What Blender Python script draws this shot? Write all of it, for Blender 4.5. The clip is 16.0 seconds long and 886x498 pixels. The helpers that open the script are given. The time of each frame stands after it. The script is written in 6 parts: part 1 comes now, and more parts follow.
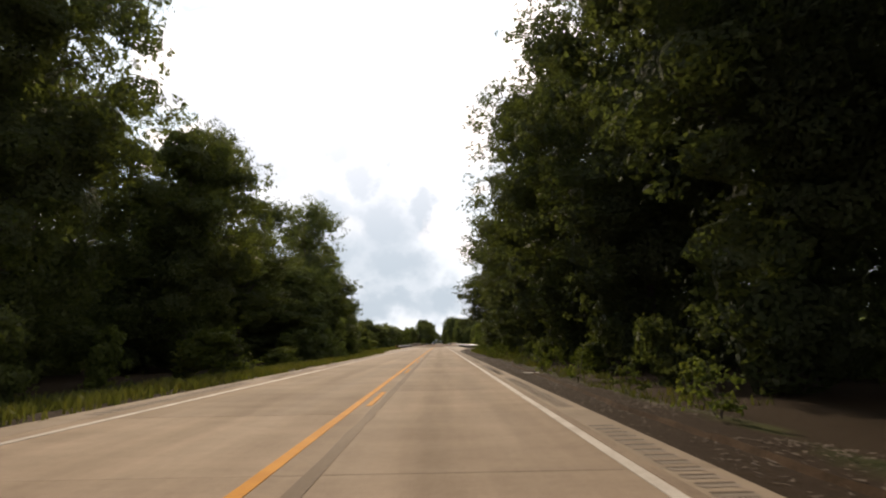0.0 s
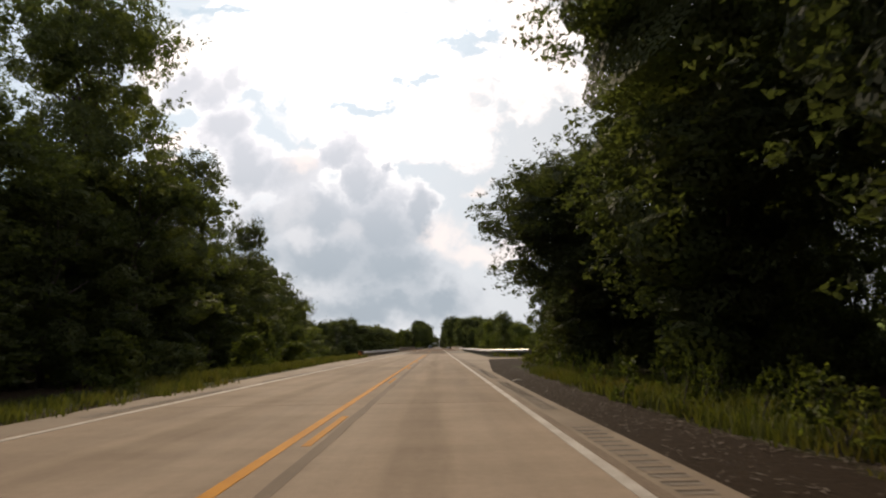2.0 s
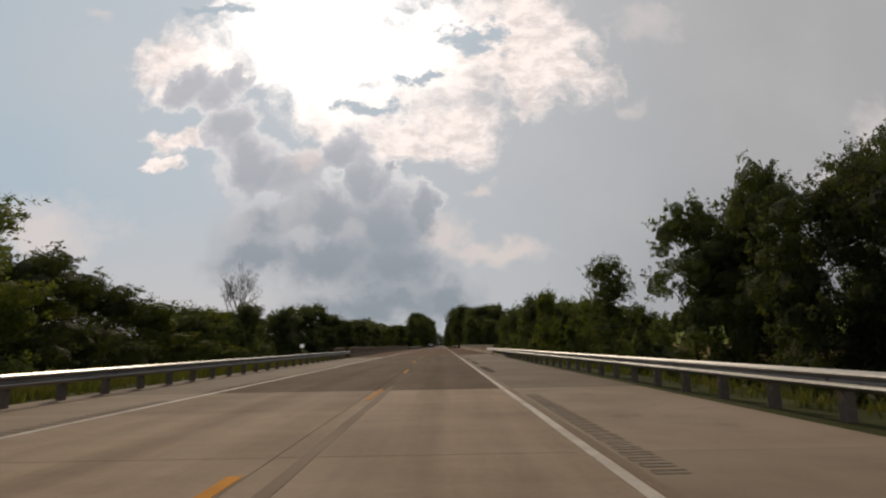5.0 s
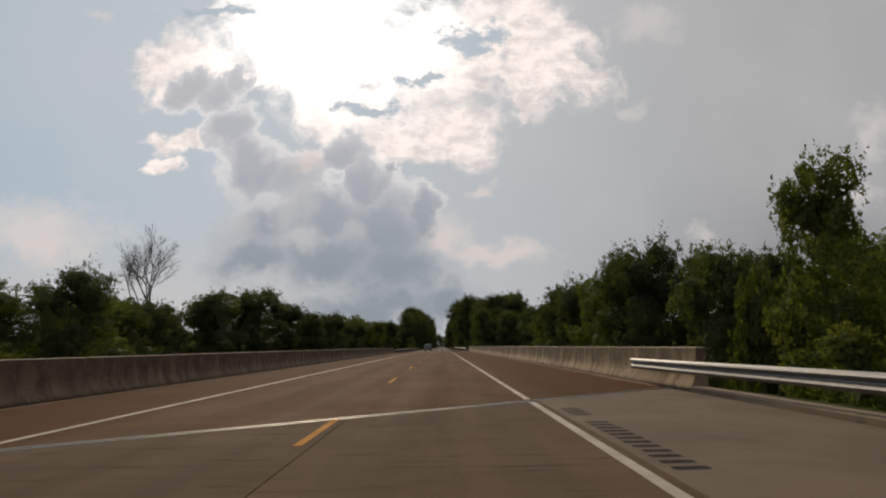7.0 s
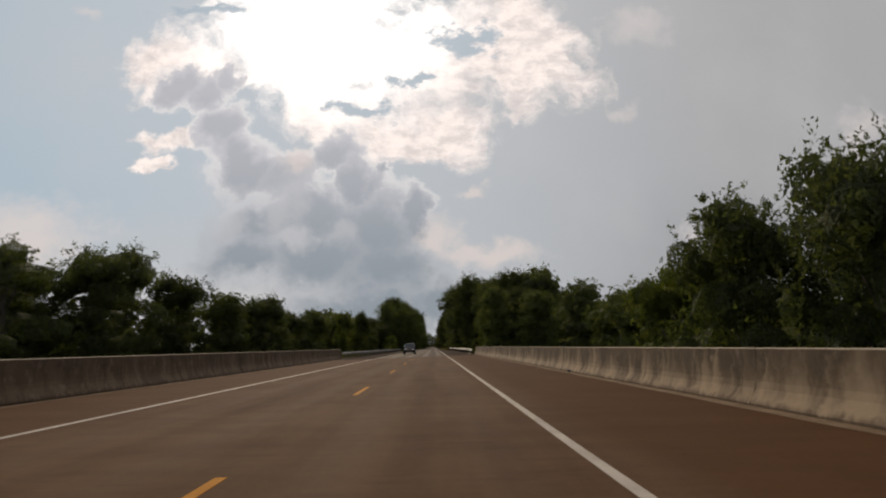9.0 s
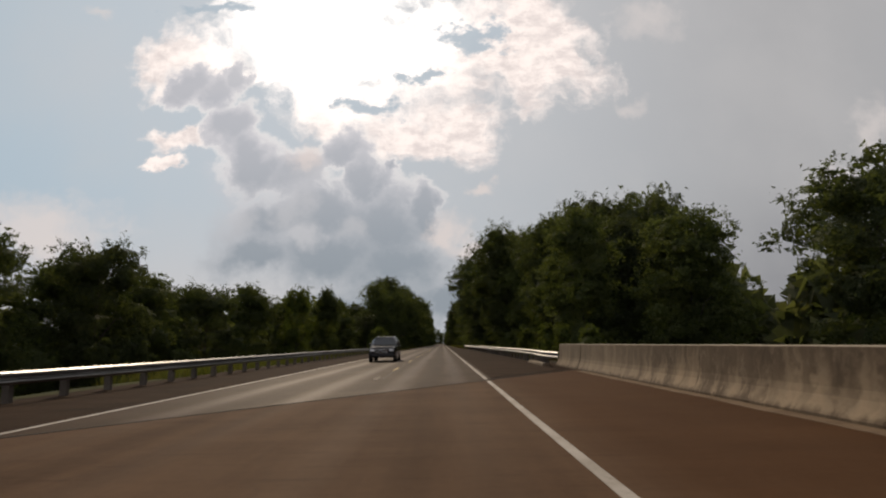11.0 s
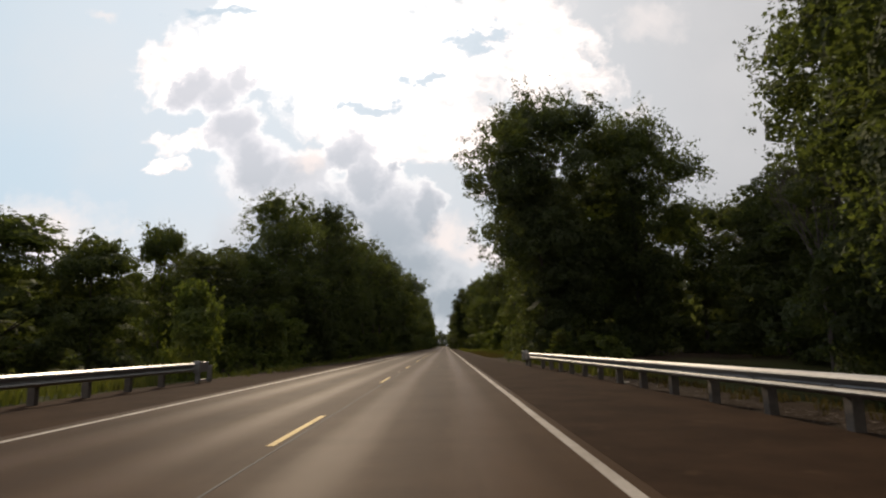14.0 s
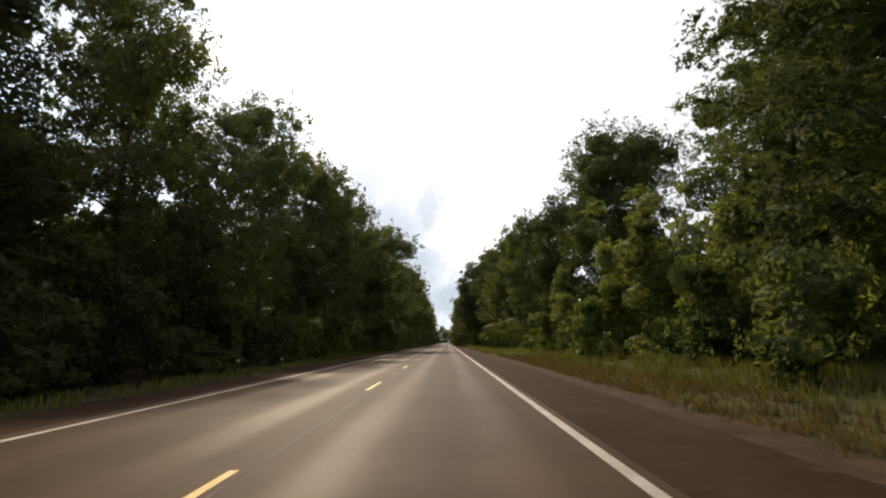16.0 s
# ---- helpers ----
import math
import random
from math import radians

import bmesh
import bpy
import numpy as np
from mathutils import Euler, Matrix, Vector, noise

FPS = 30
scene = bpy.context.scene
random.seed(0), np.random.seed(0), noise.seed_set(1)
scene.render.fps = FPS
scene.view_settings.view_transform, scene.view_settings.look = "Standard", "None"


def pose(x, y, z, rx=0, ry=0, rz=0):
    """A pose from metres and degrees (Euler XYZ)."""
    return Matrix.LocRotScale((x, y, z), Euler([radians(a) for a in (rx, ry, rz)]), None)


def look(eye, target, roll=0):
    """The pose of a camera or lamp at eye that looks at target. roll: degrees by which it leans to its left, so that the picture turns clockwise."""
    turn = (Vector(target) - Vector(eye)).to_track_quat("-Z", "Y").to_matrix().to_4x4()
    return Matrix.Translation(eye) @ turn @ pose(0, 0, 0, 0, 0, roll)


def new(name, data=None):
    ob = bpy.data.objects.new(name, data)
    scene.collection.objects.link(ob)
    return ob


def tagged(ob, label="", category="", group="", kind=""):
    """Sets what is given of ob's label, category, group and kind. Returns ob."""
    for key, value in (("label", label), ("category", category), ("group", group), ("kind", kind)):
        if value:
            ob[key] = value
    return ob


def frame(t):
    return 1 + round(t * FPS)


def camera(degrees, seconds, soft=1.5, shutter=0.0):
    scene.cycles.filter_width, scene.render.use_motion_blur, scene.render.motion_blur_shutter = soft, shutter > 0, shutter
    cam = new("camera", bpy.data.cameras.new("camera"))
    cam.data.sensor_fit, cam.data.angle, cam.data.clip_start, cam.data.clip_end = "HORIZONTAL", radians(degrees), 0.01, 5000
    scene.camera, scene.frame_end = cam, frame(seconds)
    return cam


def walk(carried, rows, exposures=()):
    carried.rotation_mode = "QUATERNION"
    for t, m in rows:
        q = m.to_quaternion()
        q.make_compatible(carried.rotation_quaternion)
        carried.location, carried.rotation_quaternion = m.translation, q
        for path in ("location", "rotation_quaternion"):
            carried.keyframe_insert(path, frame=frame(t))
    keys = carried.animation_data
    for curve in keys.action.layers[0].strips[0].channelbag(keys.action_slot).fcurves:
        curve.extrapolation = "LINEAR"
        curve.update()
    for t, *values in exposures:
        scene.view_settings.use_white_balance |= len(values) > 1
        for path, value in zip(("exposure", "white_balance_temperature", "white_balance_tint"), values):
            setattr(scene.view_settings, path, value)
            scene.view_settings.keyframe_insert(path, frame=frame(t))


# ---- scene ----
# ======== camera ========
cam = camera(76.8, 16.0, soft=2.1, shutter=0.05)

EYE = 1.20
ROWS = [
    (0.0, 0.05, 0.00, 9.51, 0.99, -0.29),
    (0.5, 0.10, 13.20, 9.73, 0.99, -0.46),
    (1.0, 0.15, 26.40, 9.78, 0.99, -0.46),
    (1.5, 0.19, 39.60, 9.82, 0.99, -0.46),
    (2.0, 0.24, 52.80, 9.87, 0.99, -0.46),
    (2.5, 0.28, 66.00, 10.15, 0.98, -0.28),
    (3.0, 0.31, 79.20, 9.80, 0.99, -0.23),
    (3.5, 0.35, 92.40, 9.74, 0.99, -0.11),
    (4.0, 0.38, 105.60, 9.62, 0.99, -0.11),
    (4.6, 0.29, 121.68, 9.68, 0.99, -0.10),
    (5.3, 0.19, 140.44, 9.75, 0.99, -0.08),
    (6.0, 0.09, 159.20, 9.82, 0.99, -0.07),
    (6.5, 0.02, 172.60, 9.87, 0.99, -0.06),
    (7.0, 0.00, 186.00, 9.86, 0.99, -0.06),
    (7.5, -0.01, 199.40, 9.73, 0.99, -0.29),
    (8.0, -0.03, 212.80, 9.95, 0.98, -0.57),
    (8.5, 0.09, 226.20, 9.71, 0.99, -0.74),
    (9.0, 0.20, 239.60, 9.87, 0.99, -0.97),
    (9.6, 0.27, 255.62, 9.78, 0.99, -0.70),
    (10.3, 0.36, 274.31, 9.68, 0.99, -0.38),
    (11.0, 0.44, 293.00, 9.58, 0.99, -0.06),
    (11.5, 0.50, 306.35, 9.51, 0.99, 0.17),
    (12.0, 0.45, 319.70, 9.10, 0.99, -0.06),
    (12.5, 0.41, 333.05, 9.60, 0.99, -0.06),
    (13.0, 0.36, 346.40, 9.71, 0.99, 0.06),
    (13.5, 0.36, 359.75, 9.87, 0.99, 0.06),
    (14.0, 0.37, 373.10, 9.81, 0.99, 0.23),
    (14.5, 0.36, 386.45, 9.52, 0.99, 0.23),
    (15.0, 0.34, 399.80, 9.40, 0.99, 0.23),
    (15.5, 0.33, 413.15, 9.62, 0.99, 0.40),
    (16.0, 0.25, 426.50, 9.44, 0.99, 0.40),
]
EXPOSURES = [(t, stops, 6850, 14) for t, stops in ((0.0, 1.05), (1.0, 0.82), (1.5, 0.7), (2.5, 0.38), (3.5, 0.0), (6.5, -0.1), (9.0, -0.1), (11.5, 0.0), (13.0, 0.2), (14.5, 0.65), (16.0, 1.12))]
walk(cam, [(t, pose(x, y, EYE, 90 + pitch, lean, yaw)) for t, x, y, pitch, lean, yaw in ROWS], EXPOSURES)

# ======== world: broken cloud with the sun behind it, ahead and to the left ========
SUN_TURN, SUN_RISE = 13.5, 33.0

# clouds as ellipses on the sky ahead: across, up, half width, half height (slopes from straight ahead)
WHITE = [(-0.483, 0.542, 0.130, 0.071), (-0.235, 0.603, 0.209, 0.159), (0.028, 0.563, 0.186, 0.133), (0.192, 0.560, 0.142, 0.133), (-0.018, 0.391, 0.149, 0.068), (-0.167, 0.461, 0.140, 0.069), (-0.474, 0.393, 0.064, 0.028), (-0.519, 0.349, 0.047, 0.017)]
GREY = [(-0.479, 0.501, 0.041, 0.043), (-0.425, 0.483, 0.044, 0.048), (-0.383, 0.517, 0.026, 0.041), (-0.393, 0.404, 0.055, 0.064), (-0.346, 0.337, 0.065, 0.053), (-0.262, 0.330, 0.067, 0.050), (-0.175, 0.360, 0.054, 0.047), (-0.130, 0.306, 0.051, 0.056), (-0.083, 0.336, 0.018, 0.018), (-0.213, 0.243, 0.096, 0.071), (-0.119, 0.210, 0.101, 0.080), (-0.300, 0.223, 0.084, 0.055), (-0.330, 0.159, 0.074, 0.033), (-0.216, 0.151, 0.094, 0.040), (-0.083, 0.137, 0.093, 0.055), (-0.030, 0.235, 0.039, 0.049), (-0.114, 0.071, 0.133, 0.033), (0.002, 0.079, 0.058, 0.033)]
HOLE = [(0.067, 0.586, 0.071, 0.046), (-0.124, 0.449, 0.064, 0.018), (-0.027, 0.491, 0.054, 0.014), (-0.434, 0.642, 0.099, 0.017)]
PINK = [(0.011, 0.196, 0.041, 0.037), (0.102, 0.163, 0.102, 0.027), (0.075, 0.288, 0.031, 0.014), (-0.731, 0.219, 0.134, 0.064), (-0.251, 0.361, 0.042, 0.028)]
WISP = [(0.353, 0.441, 0.039, 0.018), (0.416, 0.622, 0.055, 0.041), (0.745, 0.279, 0.063, 0.033), (0.817, 0.377, 0.037, 0.051), (-0.672, 0.648, 0.035, 0.017), (0.474, 0.188, 0.026, 0.023)]

TOWER = [(-0.262, 0.235, 0.030, 0.055), (-0.235, 0.185, 0.022, 0.040), (-0.345, 0.225, 0.035, 0.035), (-0.245, 0.325, 0.045, 0.030), (-0.165, 0.205, 0.030, 0.030)]


class Nodes:
    """Short hand for a node tree."""

    def __init__(self, tree):
        self.tree = tree

    def add(self, kind, *ins, **props):
        n = self.tree.nodes.new(kind)
        for k, v in props.items():
            if k == "operation":
                n.operation = v
            elif k == "data_type":
                n.data_type = v
            elif k == "blend_type":
                n.blend_type = v
            elif k == "interpolation_type":
                n.interpolation_type = v
            elif k == "noise_dimensions":
                n.noise_dimensions = v
            elif k == "feature":
                n.feature = v
        for i, v in enumerate(ins):
            self.put(n.inputs[i], v)
        return n

    def put(self, socket, v):
        if v is None:
            return
        if isinstance(v, bpy.types.NodeSocket):
            self.tree.links.new(v, socket)
        elif isinstance(v, bpy.types.Node):
            self.tree.links.new(v.outputs[0], socket)
        else:
            socket.default_value = v

    def math(self, op, a, b=None, c=None):
        return self.add("ShaderNodeMath", a, b, c, operation=op).outputs[0]

    def vec(self, op, a, b=None):
        n = self.add("ShaderNodeVectorMath", a, b, operation=op)
        return n.outputs["Value"] if op in ("LENGTH", "DOT_PRODUCT", "DISTANCE") else n.outputs[0]

    def mix(self, fac, a, b, blend="MIX"):
        n = self.tree.nodes.new("ShaderNodeMix")
        n.data_type, n.blend_type = "RGBA", blend
        for sock, v in ((n.inputs[0], fac), (n.inputs[6], a), (n.inputs[7], b)):
            if isinstance(v, tuple) and len(v) == 3:
                v = (*v, 1)
            self.put(sock, v)
        return n.outputs[2]

    def step(self, v, lo, hi):
        n = self.tree.nodes.new("ShaderNodeMapRange")
        n.interpolation_type = "SMOOTHSTEP"
        self.put(n.inputs[0], v)
        n.inputs[1].default_value, n.inputs[2].default_value = lo, hi
        return n.outputs[0]

    def noise(self, where, scale, detail=4.0, rough=0.55):
        n = self.tree.nodes.new("ShaderNodeTexNoise")
        self.put(n.inputs["Vector"], where)
        n.inputs["Scale"].default_value, n.inputs["Detail"].default_value, n.inputs["Roughness"].default_value = scale, detail, rough
        return n


def build_world():
    world = bpy.data.worlds.new("sky")
    world.use_nodes = True
    scene.world = world
    tree = world.node_tree
    tree.nodes.clear()
    g = Nodes(tree)
    way = g.add("ShaderNodeTexCoord").outputs["Generated"]
    sky = tree.nodes.new("ShaderNodeTexSky")
    sky.sky_type, sky.sun_disc = "NISHITA", False
    sky.sun_elevation, sky.sun_rotation = radians(SUN_RISE), radians(-SUN_TURN)
    sky.dust_density, sky.air_density = 3.0, 1.2
    clear = g.mix(1.0, sky.outputs[0], (0.085, 0.085, 0.085), "MULTIPLY")
    sep = g.add("ShaderNodeSeparateXYZ", way)
    x, y, z = sep.outputs
    ahead = g.math("MAXIMUM", y, 0.12)
    u, v = g.math("DIVIDE", x, ahead), g.math("DIVIDE", z, ahead)
    flat = g.add("ShaderNodeCombineXYZ", u, v).outputs[0]
    # billowing edges: a gentle warp for the grey bank, a livelier one for the torn white sheet
    n1 = g.noise(flat, 8.0, 9.0, 0.60)
    n2 = g.noise(flat, 26.0, 6.0, 0.6)
    half = g.vec("SUBTRACT", n1.outputs["Color"], (0.5, 0.5, 0.5))
    fine = g.vec("SUBTRACT", n2.outputs["Color"], (0.5, 0.5, 0.5))
    soft = g.vec("ADD", flat, g.vec("MULTIPLY", half, (0.17, 0.15, 0.0)))
    p = g.vec("ADD", soft, g.vec("MULTIPLY", fine, (0.055, 0.045, 0.0)))
    q = g.vec("ADD", soft, g.vec("MULTIPLY", fine, (0.035, 0.032, 0.0)))
    feather = g.noise(g.vec("MULTIPLY", soft, (1.0, 1.25, 0.0)), 9.0, 10.0, 0.60)
    speck = g.noise(g.vec("MULTIPLY", flat, (1.0, 1.5, 0.0)), 24.0, 8.0, 0.66)

    def field(blobs, where):
        """How far a point lies from the nearest blob, in that blob's radii."""
        best = None
        for cu, cv, ru, rv in blobs:
            d = g.vec("LENGTH", g.vec("MULTIPLY", g.vec("SUBTRACT", where, (cu, cv, 0.0)), (1 / ru, 1 / rv, 0.0)))
            best = d if best is None else g.add("ShaderNodeMath", best, d, 0.42, operation="SMOOTH_MIN").outputs[0]
        return best

    def mask(far, lo, hi, fray=0.0, by=None):
        if fray:
            far = g.math("ADD", far, g.math("MULTIPLY", g.math("SUBTRACT", (by or feather).outputs[0], 0.5), fray))
        return g.math("SUBTRACT", 1.0, g.step(far, lo, hi))

    def cover(blobs, lo, hi, where=None, fray=0.0, by=None):
        return mask(field(blobs, where or p), lo, hi, fray, by)

    # high veil: bluer to the left and up, grey to the right, dark over the right horizon
    right = g.step(u, -0.5, 0.7)
    veil = g.mix(right, (0.395, 0.525, 0.625), (0.40, 0.42, 0.44))
    low = g.math("SUBTRACT", 1.0, g.step(v, 0.02, 0.30))
    veil = g.mix(g.math("MULTIPLY", low, g.math("SUBTRACT", 1.0, right)), veil, (0.56, 0.57, 0.585))
    dark = g.math("MULTIPLY", g.step(u, 0.15, 0.75), g.math("SUBTRACT", 1.0, g.step(v, 0.05, 0.34)))
    veil = g.mix(g.math("MULTIPLY", dark, 0.75), veil, (0.17, 0.185, 0.21))
    mott = g.noise(flat, 3.2, 5.0, 0.55)
    veil = g.mix(g.math("MULTIPLY", g.step(mott.outputs[0], 0.35, 0.75), 0.28), veil, (0.55, 0.56, 0.57))
    # sky behind and above: broken cloud
    roof = g.noise(way, 2.4, 7.0, 0.6)
    dome = g.mix(g.step(roof.outputs[0], 0.38, 0.66), clear, (0.88, 0.86, 0.85))
    front = g.step(y, 0.18, 0.5)
    col = g.mix(front, dome, veil)
    # glow of the hidden sun
    core = g.vec("LENGTH", g.vec("MULTIPLY", g.vec("SUBTRACT", flat, (-0.20, 0.66, 0.0)), (1.0, 1.15, 0.0)))
    glow = g.math("SUBTRACT", 1.0, g.step(core, 0.03, 0.36))
    # a pale halo spreads over the veil round the sun
    halo = g.math("SUBTRACT", 1.0, g.step(core, 0.15, 0.95))
    col = g.mix(g.math("MULTIPLY", g.math("MULTIPLY", halo, front), 0.42), col, (0.72, 0.715, 0.72))
    white = g.math("MULTIPLY", cover(WHITE, 0.52, 1.10, fray=1.9), front)
    scales = g.noise(g.vec("MULTIPLY", g.vec("ADD", flat, g.vec("MULTIPLY", half, (0.05, 0.03, 0.0))), (1.0, 1.6, 0.0)), 20.0, 8.0, 0.68)
    shade = g.mix(g.step(scales.outputs[0], 0.34, 0.62), (0.76, 0.71, 0.70), (1.06, 0.99, 0.95))
    bright = g.mix(glow, shade, (2.1, 2.08, 2.0))
    col = g.mix(white, col, bright)
    hole = g.math("MULTIPLY", cover(HOLE, 0.35, 1.15, fray=3.6, by=speck), front)
    col = g.mix(g.math("MULTIPLY", hole, 0.9), col, (0.42, 0.52, 0.60))
    bank = field(GREY, q)
    rim = g.math("MULTIPLY", mask(bank, 0.88, 1.22, 1.5), front)
    col = g.mix(g.math("MULTIPLY", rim, g.math("MULTIPLY", g.step(v, 0.16, 0.34), 0.55)), col, (0.98, 0.955, 0.93))
    # crisp heads above, a soft foot below
    head, foot = mask(bank, 0.70, 1.02, 1.5), mask(bank, 0.75, 1.70, 0.8)
    up = g.step(g.math("ADD", v, g.math("MULTIPLY", u, 0.25)), 0.10, 0.30)
    grey = g.math("MULTIPLY", g.math("ADD", g.math("MULTIPLY", head, up), g.math("MULTIPLY", foot, g.math("SUBTRACT", 1.0, up))), front)
    # lit thin skin, dark thick heart
    thick = mask(bank, 0.30, 1.10, 0.65)
    thin = g.mix(g.step(v, 0.10, 0.42), (0.40, 0.445, 0.49), (0.67, 0.685, 0.73))
    body = g.mix(thick, thin, g.mix(g.step(v, 0.08, 0.46), (0.26, 0.315, 0.365), (0.46, 0.495, 0.55)))
    tower = g.math("MULTIPLY", cover(TOWER, 0.1, 1.35, q, 1.6), front)
    body = g.mix(g.math("MULTIPLY", tower, 0.30), body, (0.70, 0.70, 0.715))
    body = g.mix(g.math("MULTIPLY", glow, 0.6), body, (0.80, 0.80, 0.82))
    col = g.mix(g.math("MULTIPLY", grey, 0.93), col, body)
    pink = g.math("MULTIPLY", cover(PINK, 0.1, 1.35, fray=2.0), front)
    col = g.mix(g.math("MULTIPLY", pink, 0.6), col, (0.80, 0.72, 0.68))
    wisp = g.math("MULTIPLY", cover(WISP, 0.1, 1.4, fray=2.0), front)
    col = g.mix(g.math("MULTIPLY", wisp, 0.55), col, (0.70, 0.67, 0.66))
    back = g.add("ShaderNodeBackground", col, 1.0)
    g.put(g.add("ShaderNodeOutputWorld").inputs[0], back)


build_world()

sun_data = bpy.data.lights.new("sun", "SUN")
sun_data.energy, sun_data.angle, sun_data.color = 2.4, radians(3.0), (1.0, 0.85, 0.64)
sun = new("sun", sun_data)
sun_way = Vector((-math.sin(radians(SUN_TURN)) * math.cos(radians(SUN_RISE)), math.cos(radians(SUN_TURN)) * math.cos(radians(SUN_RISE)), math.sin(radians(SUN_RISE))))
sun.matrix_world = look((0, 200, 80), Vector((0, 200, 80)) - sun_way)


# ======== materials ========
def material(name, build, rough=0.8, metal=0.0, spec=0.5):
    m = bpy.data.materials.new(name)
    m.use_nodes = True
    tree = m.node_tree
    tree.nodes.clear()
    g = Nodes(tree)
    out = tree.nodes.new("ShaderNodeOutputMaterial")
    b = tree.nodes.new("ShaderNodeBsdfPrincipled")
    b.inputs["Roughness"].default_value, b.inputs["Metallic"].default_value = rough, metal
    b.inputs["Specular IOR Level"].default_value = spec
    tree.links.new(b.outputs[0], out.inputs[0])
    build(g, b, out)
    return m


def here(g):
    return g.add("ShaderNodeNewGeometry").outputs["Position"]


def chance(g):
    return g.add("ShaderNodeObjectInfo").outputs["Random"]


def bump(g, b, height, strength, reach):
    n = g.tree.nodes.new("ShaderNodeBump")
    n.inputs["Strength"].default_value, n.inputs["Distance"].default_value = strength, reach
    g.put(n.inputs["Height"], height)
    g.put(b.inputs["Normal"], n)


def mottled(name, dark, light, big=0.6, small=14.0, rough=0.85, relief=0.3, reach=0.01, metal=0.0, spread=0.12, spec=0.5, stretch=(1, 1, 1), stain=None):
    """Two scales of noise between two colours, a fine relief, and a little of each object's own tone."""
    def build(g, b, out):
        at = g.vec("MULTIPLY", here(g), stretch)
        coarse, fine = g.noise(at, big, 5.0, 0.6), g.noise(at, small, 6.0, 0.65)
        f = g.math("ADD", g.math("MULTIPLY", g.step(coarse.outputs[0], 0.3, 0.7), 0.6), g.math("MULTIPLY", g.step(fine.outputs[0], 0.25, 0.75), 0.4))
        col = g.mix(f, dark, light)
        tone = g.math("ADD", 1.0 - spread, g.math("MULTIPLY", chance(g), 2 * spread))
        tint = g.add("ShaderNodeCombineXYZ", tone, tone, tone).outputs[0]
        col = g.mix(1.0, col, tint, "MULTIPLY")
        if stain:
            s = g.noise(g.vec("ADD", at, (31.0, 7.0, 3.0)), stain[0], 6.0, 0.7)
            col = g.mix(g.math("MULTIPLY", g.step(s.outputs[0], stain[1], stain[1] + 0.12), stain[3]), col, stain[2])
        g.put(b.inputs["Base Color"], col)
        g.put(b.inputs["Roughness"], g.math("ADD", rough - 0.08, g.math("MULTIPLY", fine.outputs[0], 0.16)))
        bump(g, b, fine.outputs[0], relief, reach)
    return material(name, build, rough, metal, spec)


